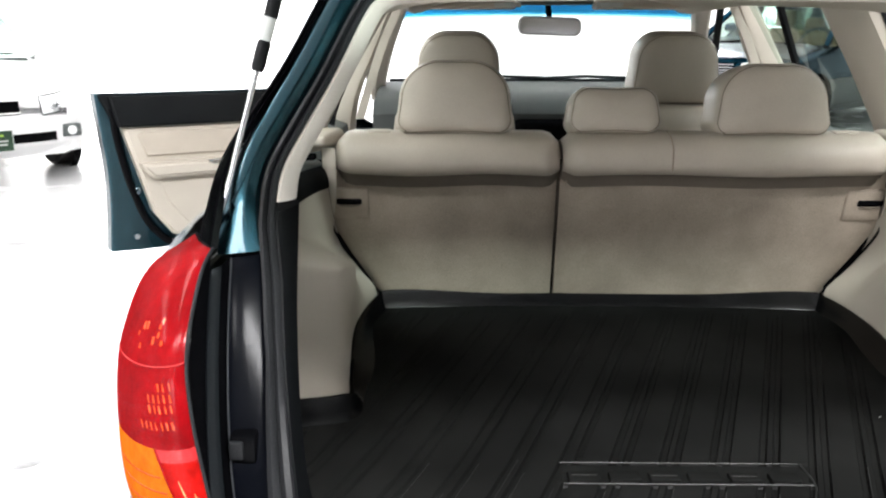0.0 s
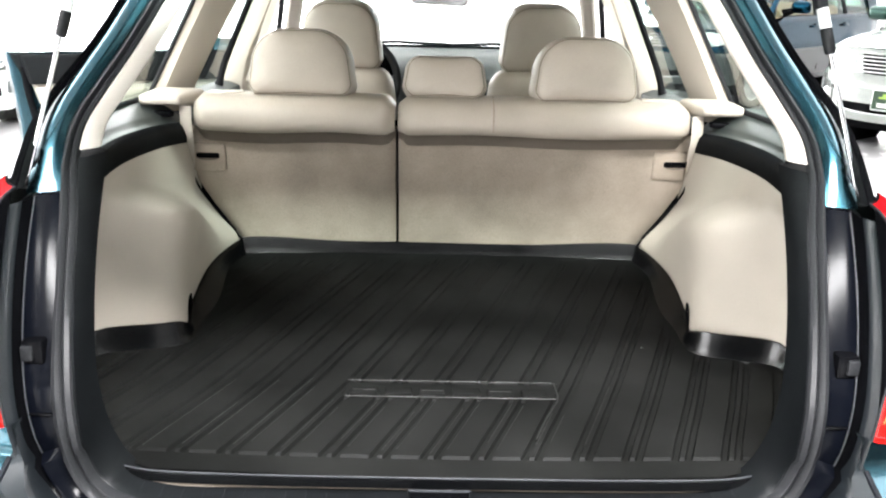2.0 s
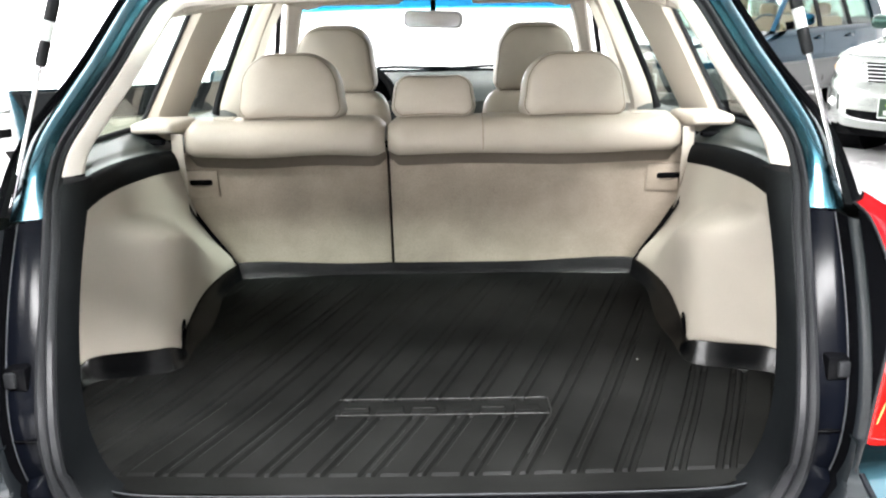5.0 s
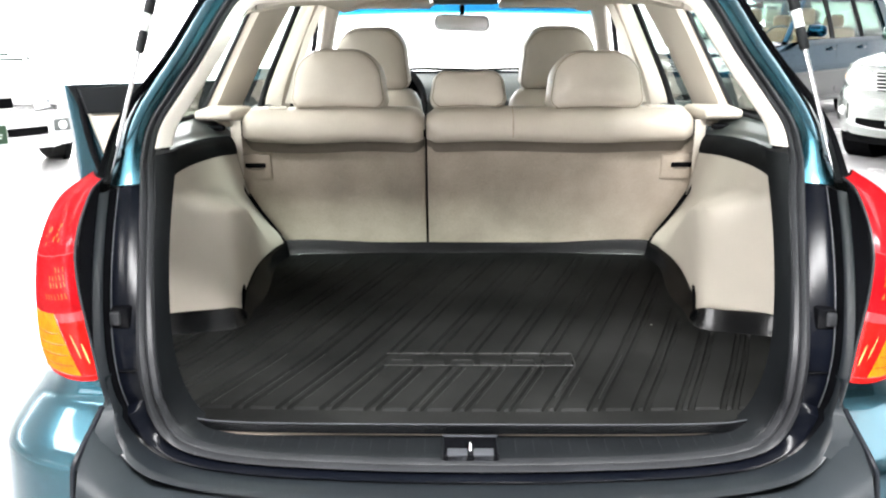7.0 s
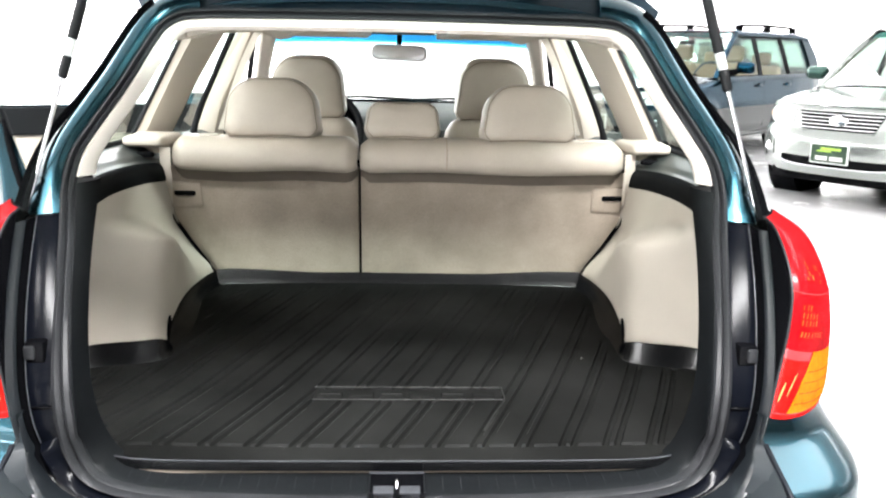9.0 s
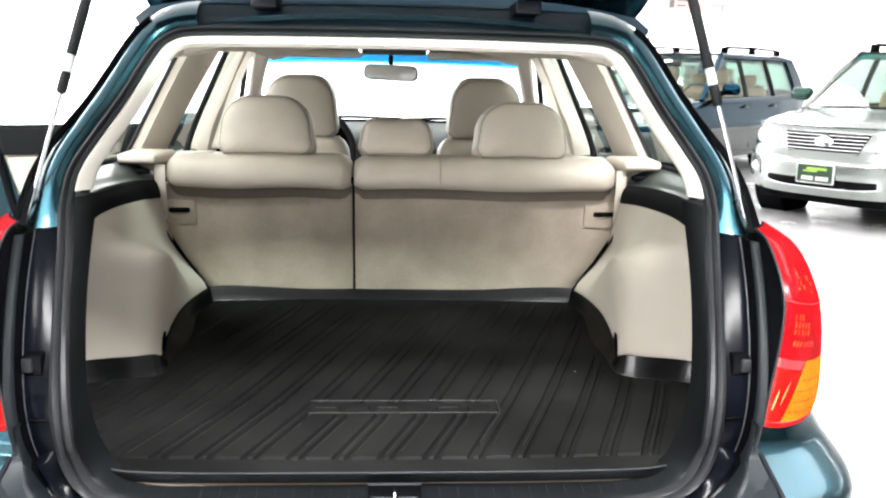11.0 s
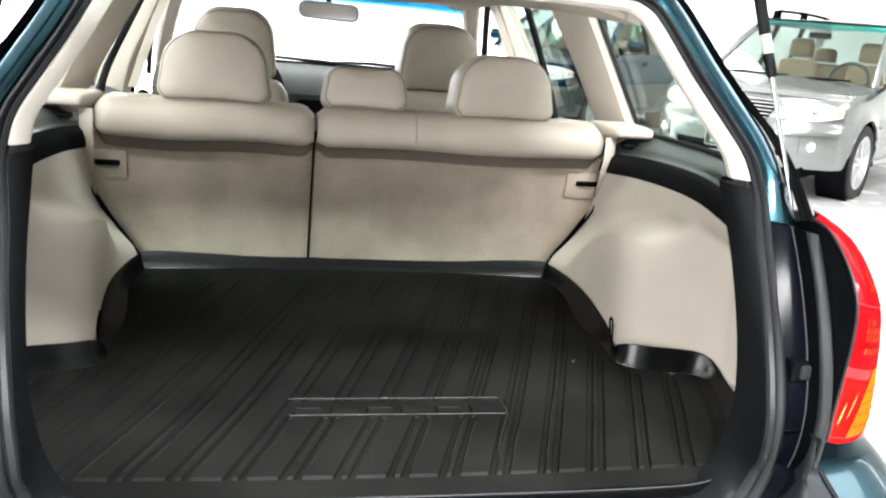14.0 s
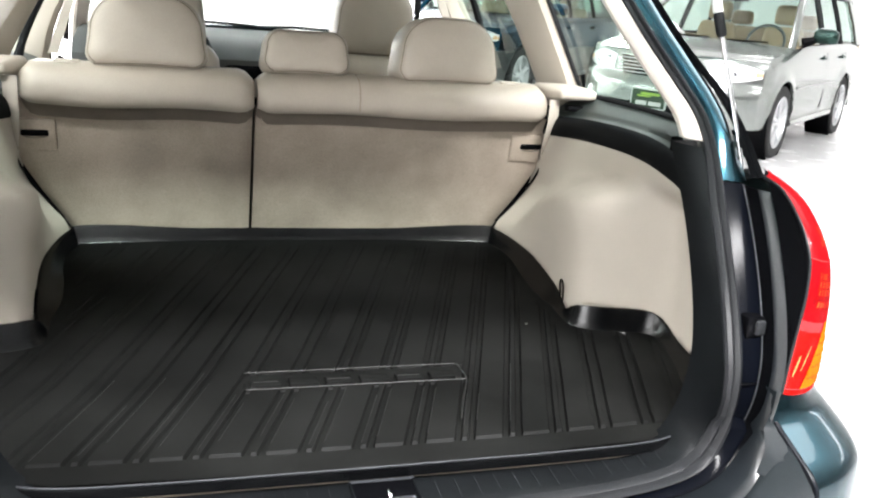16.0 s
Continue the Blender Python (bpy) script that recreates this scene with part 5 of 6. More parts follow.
# open front door
def front_door():
    hx, hy = -0.87, 3.05
    # local: x runs from the hinge to the free edge, y out of the inner face, z up
    M = Matrix.Translation((hx, hy, 0)) @ Matrix(((-0.822, -0.569, 0, 0), (-0.569, 0.822, 0, 0), (0, 0, 1, 0), (0, 0, 0, 1))) @ Matrix.Translation((-0.035, 0, 0))
    ed = spl([(1.118, 0.54), (1.106, 0.70), (1.104, 0.86), (1.115, 1.0), (1.126, 1.10), (1.132, 1.178)], 16)
    d = part("front_door", _door_shell(ed, M), TEAL, wagon, "open front door with beige and black inner panel")

    def pn(name, outline, y0, y1, mat, label="", bev=0.008):
        bm = bmesh.new()
        vs = [bm.verts.new((x, y1, z)) for x, z in outline]
        f = bm.faces.new(vs)
        r = bmesh.ops.extrude_face_region(bm, geom=[f])
        for v in r["geom"]:
            if isinstance(v, bmesh.types.BMVert):
                v.co.y = y0
        es = [e for e in bm.edges if abs(e.verts[0].co.y - y0) < 1e-6 and abs(e.verts[1].co.y - y0) < 1e-6]
        bmesh.ops.bevel(bm, geom=es, offset=bev, segments=3, affect="EDGES")
        bm.transform(M)
        return part(name, bm, mat, d, label, angle=35)
    pn("top_rail", [(0.05, 1.05), (1.07, 1.05), (1.10, 1.168), (0.05, 1.168)], -0.075, 0.0, BLACK, "black top rail")
    pn("corner_cap", [(1.065, 1.06), (1.085, 1.075), (1.105, 1.12), (1.128, 1.172), (1.06, 1.172)], -0.035, 0.0, BLACK, "black corner cap", 0.005)
    low = [(0.10, 0.56), (0.70, 0.56), (0.88, 0.60), (0.955, 0.70), (1.0, 0.86), (1.055, 1.052), (0.10, 1.052)]
    pn("door_panel", low, -0.05, 0.0, TRIM, "beige moulded panel", 0.012)
    pn("upper_insert", [(0.12, 0.925), (0.97, 0.925), (1.0, 1.015), (0.98, 1.03), (0.12, 1.03)], -0.06, -0.04, LEATHER, "beige leather insert")
    pn("arm_rest", [(0.15, 0.845), (0.955, 0.845), (0.985, 0.875), (1.0, 0.905), (0.15, 0.905)], -0.105, -0.04, TRIM, "beige arm rest", 0.014)
    pn("map_pocket", [(0.15, 0.60), (0.66, 0.60), (0.82, 0.64), (0.90, 0.74), (0.93, 0.83), (0.15, 0.83)], -0.062, -0.04, TRIM, "beige lower pocket panel", 0.008)
    pn("pull_handle", [(0.60, 0.89), (0.72, 0.89), (0.74, 0.905), (0.60, 0.91)], -0.115, -0.10, CHROME, "chrome pull handle", 0.003)
    bm = tube([M @ Vector((x, -0.03, z)) for x, z in spl([(0.2, 0.52), (0.78, 0.535), (0.95, 0.62), (1.03, 0.80), (1.07, 0.98), (1.085, 1.12)], 30)], 0.014, 8)
    part("door_seal", bm, DARKGREY, d, "black door seal")
    part("door_lock", box(0.995, 1.015, -0.02, 0.02, 0.775, 0.80, 0.004, m=M), CHROME, d, "steel lock plate")
    part("drain_plug", spin([(0, 0), (0.004, 0.012), (0.006, 0)], 10, m=M @ pose(1.02, -0.012, 0.60, 0, 0, -90)), ALLOY, d)


def _door_shell(ed, M):
    rows = []
    for x, z in ed:
        rows.append([(0.0, 0.0, z), (0.5, 0.0, z), (x - 0.09, 0.0, z), (x - 0.07, 0.012, z), (x - 0.02, 0.016, z), (x, 0.03, z), (x, 0.10, z), (x - 0.04, 0.135 - 0.03 * (z - 0.54), z), (0.5, 0.15 - 0.04 * (z - 0.54), z), (0.0, 0.14, z)])
    bm = grid(rows)
    bm.faces.new([v for v in bm.verts[:10]])
    bm.verts.ensure_lookup_table()
    bm.faces.new([bm.verts[i] for i in range(len(bm.verts) - 10, len(bm.verts))])
    bm.transform(M)
    return bm
front_door()


# ---- other cars in the showroom ----
def curve(v, xs, ys):
    """Soft curve through a few heights."""
    fine = np.linspace(xs[0], xs[-1], 160)
    y = np.interp(fine, xs, ys)
    y = np.convolve(np.r_[[y[0]] * 5, y, [y[-1]] * 5], np.hanning(13)[1:-1] / np.hanning(13)[1:-1].sum(), "valid")
    return float(np.interp(v, fine, y))


WB0, WB1, WHEEL, ARCH = 0.88, 3.405, 0.325, 0.372


def car_plan(y):
    return curve(y, [-0.2, 0.1, 0.35, 0.8, 1.4, 3.5, 4.1, 4.5], [0.78, 0.80, 0.838, 0.862, 0.868, 0.866, 0.845, 0.78])


def car_brow(y):
    """Height of the wing's and then the doors' upper edge."""
    return curve(y, [-0.2, 0.2, 0.5, 0.9, 1.25, 1.6, 4.5], [0.79, 0.835, 0.885, 0.93, 0.965, 0.985, 1.01])


def fascia_y(x, z):
    """How far forward the nose stands, at a place across it and a height."""
    return 0.02 + 0.40 * (abs(x) / 0.81) ** 2.9 + curve(z, [0.2, 0.27, 0.36, 0.47, 0.57, 0.625, 0.66, 0.72, 0.80, 0.86, 0.9], [0.02, -0.045, -0.10, -0.125, -0.125, -0.10, -0.06, -0.045, -0.02, 0.02, 0.08])


def side_skin(s, z_from, z_to, grow):
    """A band of the car's side between two heights, cut out round the wheels; the wings swell beside the cuts."""
    vs = np.r_[np.linspace(0, 0.42, 44), np.linspace(0.43, 0.70, 14), np.linspace(0.71, 0.93, 28), np.linspace(0.94, 1, 5)]
    rows = []
    for v in vs:
        y0 = fascia_y(0.81, 0.5)
        y = y0 + (4.45 - y0) * v
        top = car_brow(y) if z_to is None else z_to
        row = []
        for u in np.linspace(0, 1, 17):
            z = z_from + (top - z_from) * u
            yy = y + (fascia_y(0.81, z) - y0) * max(0.0, 1 - v * 12)
            x = car_plan(yy) + float(np.interp(z, [0.22, 0.30, 0.42, 0.56, 0.70, 0.9], [-0.07, -0.02, 0.0, 0.004, 0.002, -0.012]))
            x -= 0.055 * max(0.0, (z - car_brow(y) + 0.10) / 0.10) ** 2
            lead = min(1.0, v * 14)
            x = 0.808 + (x - 0.808) * lead * (2 - lead)
            for wy in (WB0, WB1):
                r = math.hypot(yy - wy, z - WHEEL)
                x += 0.022 * math.exp(-(((r - ARCH) / 0.055) ** 2)) * (z > 0.25)
                if r < ARCH:
                    k = ARCH / max(r, 1e-4)
                    yy, z = wy + (yy - wy) * k, WHEEL + (z - WHEEL) * k
            row.append((s * (x + grow), yy, z))
        rows.append(row)
    bm = grid(rows)
    bad = [f for f in bm.faces if any(math.hypot(f.calc_center_median().y - wy, f.calc_center_median().z - WHEEL) < ARCH - 0.004 for wy in (WB0, WB1))]
    bmesh.ops.delete(bm, geom=bad, context="FACES")
    return bm


def road_wheel(c, s, wy):
    T = pose(s * 0.872, wy, WHEEL)
    w = part("wheel", spin([(-0.19 * s, 0.20), (-0.19 * s, 0.30), (-0.17 * s, 0.322), (-0.01 * s, 0.325), (0.004 * s, 0.312), (0.008 * s, 0.27), (0.0, 0.232), (-0.02 * s, 0.228)], 44, m=T), TYRE, c, "road wheel with black tyre")
    part("rim", spin([(-0.002 * s, 0.238), (0.004 * s, 0.232), (-0.002 * s, 0.218), (-0.05 * s, 0.205), (-0.06 * s, 0.0)], 36, m=T), ALLOY, w, "bright alloy rim")
    for k in range(10):
        part("spoke", box(-0.012 * s - 0.012, -0.012 * s + 0.012, -0.013, 0.013, 0.04, 0.222, 0.005, 1, m=T @ Matrix.Rotation(2 * math.pi * (k // 2) / 5 + (k % 2 - 0.5) * 0.26 + 0.2, 4, "X")), ALLOY, w)
    part("hub_cap", spin([(0.004 * s, 0.0), (0.002 * s, 0.035), (-0.03 * s, 0.06)], 16, m=T), ALLOY, w)
    part("wheel_well", spin([(-0.26 * s, 0.0), (-0.26 * s, ARCH + 0.012), (-0.012 * s, ARCH + 0.012), (-0.006 * s, ARCH - 0.004)], 40, m=T), DARKGREY, c, "dark wheel well")


def estate_car(m, name, label, paint, lower, mirror, sill=0.0, group="cars parked in the showroom"):
    """A tall estate car along local y, its nose near y = 0 and its tail at y = 4.45, z up."""
    c = empty(name, label, "car", m, group)
    # nose, bonnet, tail
    xs = np.linspace(-0.81, 0.81, 41)
    part("nose", grid([[(x, fascia_y(x, z), z) for x in xs] for z in np.linspace(max(0.60, sill), 0.862, 14)]), paint, c, "smooth painted nose", angle=60)
    part("front_bumper", grid([[(x, fascia_y(x, z), z) for x in xs] for z in np.linspace(0.285, max(0.60, sill), 18)]), lower, c, "rounded front bumper", angle=60)
    bonnet = []
    for v in np.linspace(0, 1, 22):
        row = []
        for u in np.linspace(-1, 1, 31):
            x = u * 0.80
            y = fascia_y(x, 0.862) * (1 - v) + (1.24 - 0.10 * (1 - u * u)) * v
            xx = u * (car_plan(y) - 0.055)
            edge = car_brow(y)
            row.append((xx * v ** 0.3 + x * (1 - v ** 0.3), y, (edge + 0.045 * (1 - abs(u) ** 2.6)) * min(1, v * 5) + 0.862 * (1 - min(1, v * 5))))
        bonnet.append(row)
    part("bonnet", grid(bonnet), paint, c, "smooth rounded bonnet", angle=70)
    part("bonnet_gap", tube([(x, fascia_y(x, 0.862) - 0.002, 0.864) for x in np.linspace(-0.62, 0.62, 21)], 0.004, 5), mirror, c)
    part("tail_panel", grid([[(x, 4.45 - 0.06 * (x / 0.8) ** 2 - 0.1 * max(0, z - 0.8), z) for x in np.linspace(-0.79, 0.79, 9)] for z in np.linspace(0.25, 1.01, 7)]), paint, c, "painted tailgate")
    # grille
    def on_nose(x, z, out):
        return (x, fascia_y(x, z) - out, z)
    gr = part("grille", grid([[on_nose(u * (0.30 + 0.06 * (z - 0.66) / 0.15), z, 0.004) for u in np.linspace(-1, 1, 15)] for z in np.linspace(0.665, 0.815, 5)]), DARKGREY, c, "dark grille with bright bars")
    for i in range(5):
        z = 0.682 + 0.029 * i
        part("bar", tube([on_nose(u * (0.295 + 0.06 * (z - 0.66) / 0.15), z, 0.010) for u in np.linspace(-1, 1, 13)], 0.0050, 6), CHROME, gr)
    rim = [on_nose(-0.30, 0.66, 0.008), on_nose(0.30, 0.66, 0.008), on_nose(0.365, 0.82, 0.008), on_nose(0.0, 0.825, 0.008), on_nose(-0.365, 0.82, 0.008), on_nose(-0.30, 0.66, 0.008)]
    part("grille_surround", tube(rim, 0.007, 6), paint, gr)
    part("badge", spin([(-0.014, 0.0), (-0.012, 0.045), (0.004, 0.056), (0.01, 0.0)], 24, m=Matrix.Translation(on_nose(0, 0.742, 0.018)) @ Matrix.Diagonal((1.5, 1, 0.85, 1)) @ pose(0, 0, 0, 0, 0, 90)), CHROME, gr, "plain oval badge")
    part("intake", grid([[on_nose(u * 0.47, z, 0.005) for u in np.linspace(-1, 1, 17)] for z in np.linspace(0.365, 0.435, 4)]), DARKGREY, c, "dark lower intake")
    part("intake_trim", tube([on_nose(u * 0.48, 0.362 + 0.02 * abs(u) ** 6, 0.010) for u in np.linspace(-1, 1, 21)], 0.008, 6), CHROME, c, "bright strip under the intake")
    part("chin", grid([[on_nose(u * 0.76, z, -0.02) for u in np.linspace(-1, 1, 15)] for z in (0.23, 0.26, 0.30)]), DARKGREY, c, "black chin below the bumper")
    pl = part("licence_plate", box(-0.162, 0.162, -0.012, 0.012, 0.0, 0.17, 0.008, 2, m=pose(0, -0.114, 0.395)), WHITEPL, c, "white framed dealer plate with green field")
    part("plate_field", box(-0.15, 0.15, -0.0155, -0.010, 0.012, 0.158, 0.0, m=pose(0, -0.114, 0.395)), GREENPL, pl, "dark green field")
    for bx0, bx1, bz, bh, pm in ((-0.11, -0.01, 0.045, 0.035, GREYP), (0.01, 0.12, 0.045, 0.035, GREYP), (-0.07, 0.10, 0.125, 0.020, LIMEPL), (-0.10, 0.02, 0.105, 0.012, LIMEPL)):
        part("plate_bar", box(bx0, bx1, -0.019, -0.015, bz - bh / 2, bz + bh / 2, 0.0, m=pose(0, -0.114, 0.395)), pm, pl)
    zt, xb, xt = 1.50, 0.775, 0.615
    for s in (1, -1):
        part("body_side", side_skin(s, max(0.60, sill), None, 0.0), paint, c, "painted wings and doors", angle=60)
        part("lower_side", side_skin(s, 0.28, max(0.60, sill), 0.004 if sill else 0.0), lower, c, "lower body side", angle=60)
        part("rub_strip", tube([(s * (car_plan(y) + 0.006), y, 0.615) for y in np.linspace(1.32, 2.96, 12)], 0.010, 6), lower, c, "slim rub strip")
        part("sill_step", tube([(s * (car_plan(y) - 0.02), y, 0.285) for y in np.linspace(1.28, 3.0, 10)], 0.035, 8), lower, c, "rounded sill")
        # headlamp wrapping round the corner
        rows = []
        for u in np.linspace(0, 1, 18):
            x = 0.415 + 0.385 * u
            z0, z1 = 0.672 + 0.055 * u**3 + 0.012 * (1 - u) ** 3, 0.815 + 0.028 * math.sin(math.pi * u) - 0.03 * u**4
            rows.append([(s * x, fascia_y(x, z0 + (z1 - z0) * v) - 0.007 * math.sin(math.pi * min(1, max(0, v))) ** 0.5 - 0.003, z0 + (z1 - z0) * v) for v in np.linspace(0, 1, 9)])
        hl = part("headlamp", grid(rows), LENS, c, "clear headlamp wrapping round the corner")
        rim = [r[0] for r in rows] + rows[-1][1:] + [r[-1] for r in rows[::-1]][1:]
        part("lamp_gasket", tube(rim + [rows[0][0]], 0.0035, 5, caps=False), DASH, hl)
        part("corner_lamp", grid([[(x, y - 0.003, z) for x, y, z in r[2:7]] for r in rows[15:]]), PEACH, hl, "pale amber corner lamp")
        for bx, r in ((0.50, 0.048), (0.61, 0.052)):
            part("bulb_reflector", spin([(-0.004, 0), (-0.010, r * 0.5), (0.0, r * 0.9), (0.006, r)], 20, m=pose(s * bx, fascia_y(bx, 0.75) - 0.008, 0.752, 0, 0, 90)), CHROME, hl)
        # fog lamp in its pod
        pod = [[(s * x, fascia_y(x, z) - 0.012, z) for x in np.linspace(0.585, 0.745, 6)] for z in np.linspace(0.415, 0.545, 5)]
        fl = part("fog_lamp", slab(pod, 0.02), lower, c, "square fog lamp pod")
        part("fog_lens", spin([(-0.012, 0.0), (-0.010, 0.032), (0.002, 0.042)], 20, m=pose(s * 0.655, fascia_y(0.655, 0.48) - 0.012, 0.48, 0, 0, 90 + s * 22)), CHROME, fl)
        for wy in (WB0, WB1):
            road_wheel(c, s, wy)
        # greenhouse
        def pp(y, u, dx=0.0):
            return (s * (xb + (xt - xb) * u + 0.03 * math.sin(math.pi * u * 0.5) * (1 - u) + dx), y, 0.985 + (zt - 0.985) * u)
        def a_y(u):
            return 1.24 + 0.76 * u - 0.05 * math.sin(math.pi * u)
        part("a_pillar", tube([pp(a_y(u), u) for u in np.linspace(-0.06, 1.04, 10)], 0.036, 10), paint, c, "painted front pillar")
        part("cant_rail", tube([pp(y, 1.0 - 0.10 * max(0, (y - 3.6) / 0.6) ** 2) for y in np.linspace(1.96, 4.15, 12)], 0.040, 10), paint, c, "painted roof edge")
        for a, b, r, mt in ((2.46, 2.44, 0.030, SEALER), (3.34, 3.24, 0.026, SEALER)):
            part("door_frame", tube([pp(a + (b - a) * u, u) for u in np.linspace(0, 1, 5)], r, 8), mt, c, "dark door frame")
        part("d_pillar", slab([[pp(y0 + (y1 - y0) * v, u) for v in (0, 0.5, 1)] for u, y0, y1 in ((0, 4.10, 4.40), (0.5, 4.02, 4.32), (1, 3.94, 4.18))], 0.03 * s, 0), paint, c, "painted rear pillar")
        part("window_line", tube([pp(y, 0.01, 0.016) for y in np.linspace(1.45, 4.2, 8)], 0.009, 6), SEALER, c, "black window seal")
        part("frame_top", tube([pp(y, 0.95, 0.012) for y in np.linspace(1.98, 4.0, 8)], 0.012, 6), SEALER, c, "black door frame top")
        ob = part("side_glass", grid([[pp(a_y(u) * (1 - v) + (4.12 - 0.16 * u) * v, u) for v in np.linspace(0, 1, 8)] for u in np.linspace(0, 1, 5)]), CARGLASS, c, "green tinted side glass")
        ob.visible_shadow = False
        # mirror on its sail
        mr = part("door_mirror", cushion(s * 0.985 - 0.115, s * 0.985 + 0.115, 1.50, 1.62, 1.03, 1.17, 0.055, 0.92, 0.012, 7), mirror, c, "rounded dark painted door mirror", angle=80)
        part("mirror_foot", tube([(s * 0.80, 1.50, 1.02), (s * 0.90, 1.55, 1.06)], [0.05, 0.032], 8), DARKGREY, mr)
        for y1 in (2.42, 3.30):
            part("door_gap", tube([(s * (car_plan(y1) - 0.004 + float(np.interp(z, [0.56, 0.7, 0.9], [0.004, 0.002, -0.012]))), y1 + 0.02 * (z < 0.7), z) for z in (0.36, 0.55, 0.7, 0.85, 0.92)], 0.005, 5), DARKGREY, c)
            part("handle_cup", spin([(-0.004, 0.0), (0.002, 0.030), (0.0, 0.042)], 18, m=pose(s * (car_plan(y1) - 0.010), y1 - 0.16, 0.865) @ Matrix.Diagonal((1, 1.3, 0.9, 1))), DARKGREY, c, "dark handle recess")
            part("door_handle", box(s * car_plan(y1) - 0.014, s * car_plan(y1) + 0.018, y1 - 0.25, y1 - 0.07, 0.858, 0.885, 0.008), mirror, c, "painted door handle")
        # roof rail
        rl = part("roof_rail", tube([(s * 0.56, y, z) for y, z in ((2.08, 1.545), (2.22, 1.612), (3.0, 1.625), (3.78, 1.610), (3.94, 1.54))], 0.015, 8), DARKGREY, c, "dark roof rail")
        for ry in (2.18, 3.0, 3.82):
            part("rail_foot", box(s * 0.56 - 0.022, s * 0.56 + 0.022, ry - 0.075, ry + 0.075, 1.53, 1.615, 0.015), DARKGREY, rl)
        # cabin
        part("seat_back", cushion(s * 0.36 - 0.23, s * 0.36 + 0.23, 2.42, 2.56, 0.55, 1.14, 0.07, 0.85), TANSEAT, c, "tan seat back", angle=80)
        part("seat_head_rest", cushion(s * 0.36 - 0.13, s * 0.36 + 0.13, 2.48, 2.58, 1.155, 1.36, 0.05, 0.9), TANSEAT, c, "tan head rest", angle=80)
        part("rear_seat_back", cushion(s * 0.33 - 0.32, s * 0.33 + 0.32, 3.30, 3.42, 0.55, 1.10, 0.06), TANSEAT, c, "tan rear seat back", angle=80)
        part("rear_head_rest", cushion(s * 0.36 - 0.13, s * 0.36 + 0.13, 3.32, 3.42, 1.11, 1.27, 0.05, 0.9), TANSEAT, c, "tan rear head rest", angle=80)
        part("cabin_side", box(s * 0.78 - 0.02, s * 0.78 + 0.02, 1.3, 4.3, 0.45, 0.97), TANSEAT, c, "tan door lining")
    def screen(x, u):
        return (x * (0.765 - 0.16 * u), 1.20 + 0.76 * u - 0.10 * (1 - x * x), 0.975 + (zt - 0.955) * u)
    ob = part("windscreen", grid([[screen(x, u) for x in np.linspace(-1, 1, 15)] for u in np.linspace(0, 0.88, 8)]), CARGLASS, c, "green tinted windscreen")
    ob.visible_shadow = False
    ob = part("shade_band", grid([[screen(x, u) for x in np.linspace(-1, 1, 15)] for u in np.linspace(0.88, 1, 3)]), TEALBAND, c, "teal shade band of the windscreen")
    ob.visible_shadow = False
    frame_line = [screen(-1, u) for u in np.linspace(0, 1, 8)] + [screen(x, 1) for x in np.linspace(-1, 1, 13)] + [screen(1, u) for u in np.linspace(1, 0, 8)]
    part("screen_seal", tube(frame_line, 0.012, 6), SEALER, c, "black windscreen seal")
    ob = part("rear_glass", grid([[(x * (0.74 - 0.12 * u), 4.38 - 0.22 * u, 1.0 + (zt - 1.0) * u) for x in np.linspace(-1, 1, 5)] for u in (0, 0.5, 1)]), CARGLASS, c, "tinted rear window")
    ob.visible_shadow = False
    part("roof", slab([[(x * 0.63, 1.95 + 2.22 * v - 0.08 * (1 - x * x) * (1 - v), 1.565 - 0.045 * abs(x) ** 2.5 - 0.03 * (2 * v - 1) ** 2) for x in np.linspace(-1, 1, 15)] for v in np.linspace(0, 1, 11)], -0.03, 2), paint, c, "painted roof")
    part("dash_top", box(-0.72, 0.72, 1.22, 1.72, 0.88, 0.965, 0.03, 3), DASH, c, "grey dashboard top")
    part("steering_wheel", tube([(0.36 + 0.185 * math.cos(a), 1.84 + 0.08 * math.sin(a), 0.985 + 0.165 * math.sin(a)) for a in np.linspace(0, 2 * math.pi, 29)], 0.016, 6), DASH, c, "grey steering wheel")
    part("cowl", slab([[(x, 1.12 + 0.09 * v + 0.10 * (x / 0.76) ** 2, 0.965 + 0.01 * v) for x in np.linspace(-0.76, 0.76, 11)] for v in (0, 1)], -0.02, 2), DARKGREY, c, "dark cowl below the windscreen")
    for x0, x1 in ((-0.62, 0.02), (-0.05, 0.58)):
        part("wiper", tube([(x0, 1.19, 0.985), ((x0 + x1) / 2, 1.13, 1.0), (x1, 1.15, 1.005)], 0.009, 5), DARKGREY, c, "black wiper")
    part("cabin_floor", box(-0.78, 0.78, 1.3, 4.3, 0.36, 0.42), DASH, c)
    part("underbody", box(-0.62, 0.62, 0.12, 4.35, 0.20, 0.36, 0.03), DARKGREY, c, "dark underbody")
    part("rear_view_mirror", box(-0.11, 0.11, 1.90, 1.93, 1.36, 1.42, 0.012), DARKGREY, c, "small dark mirror")
    return c


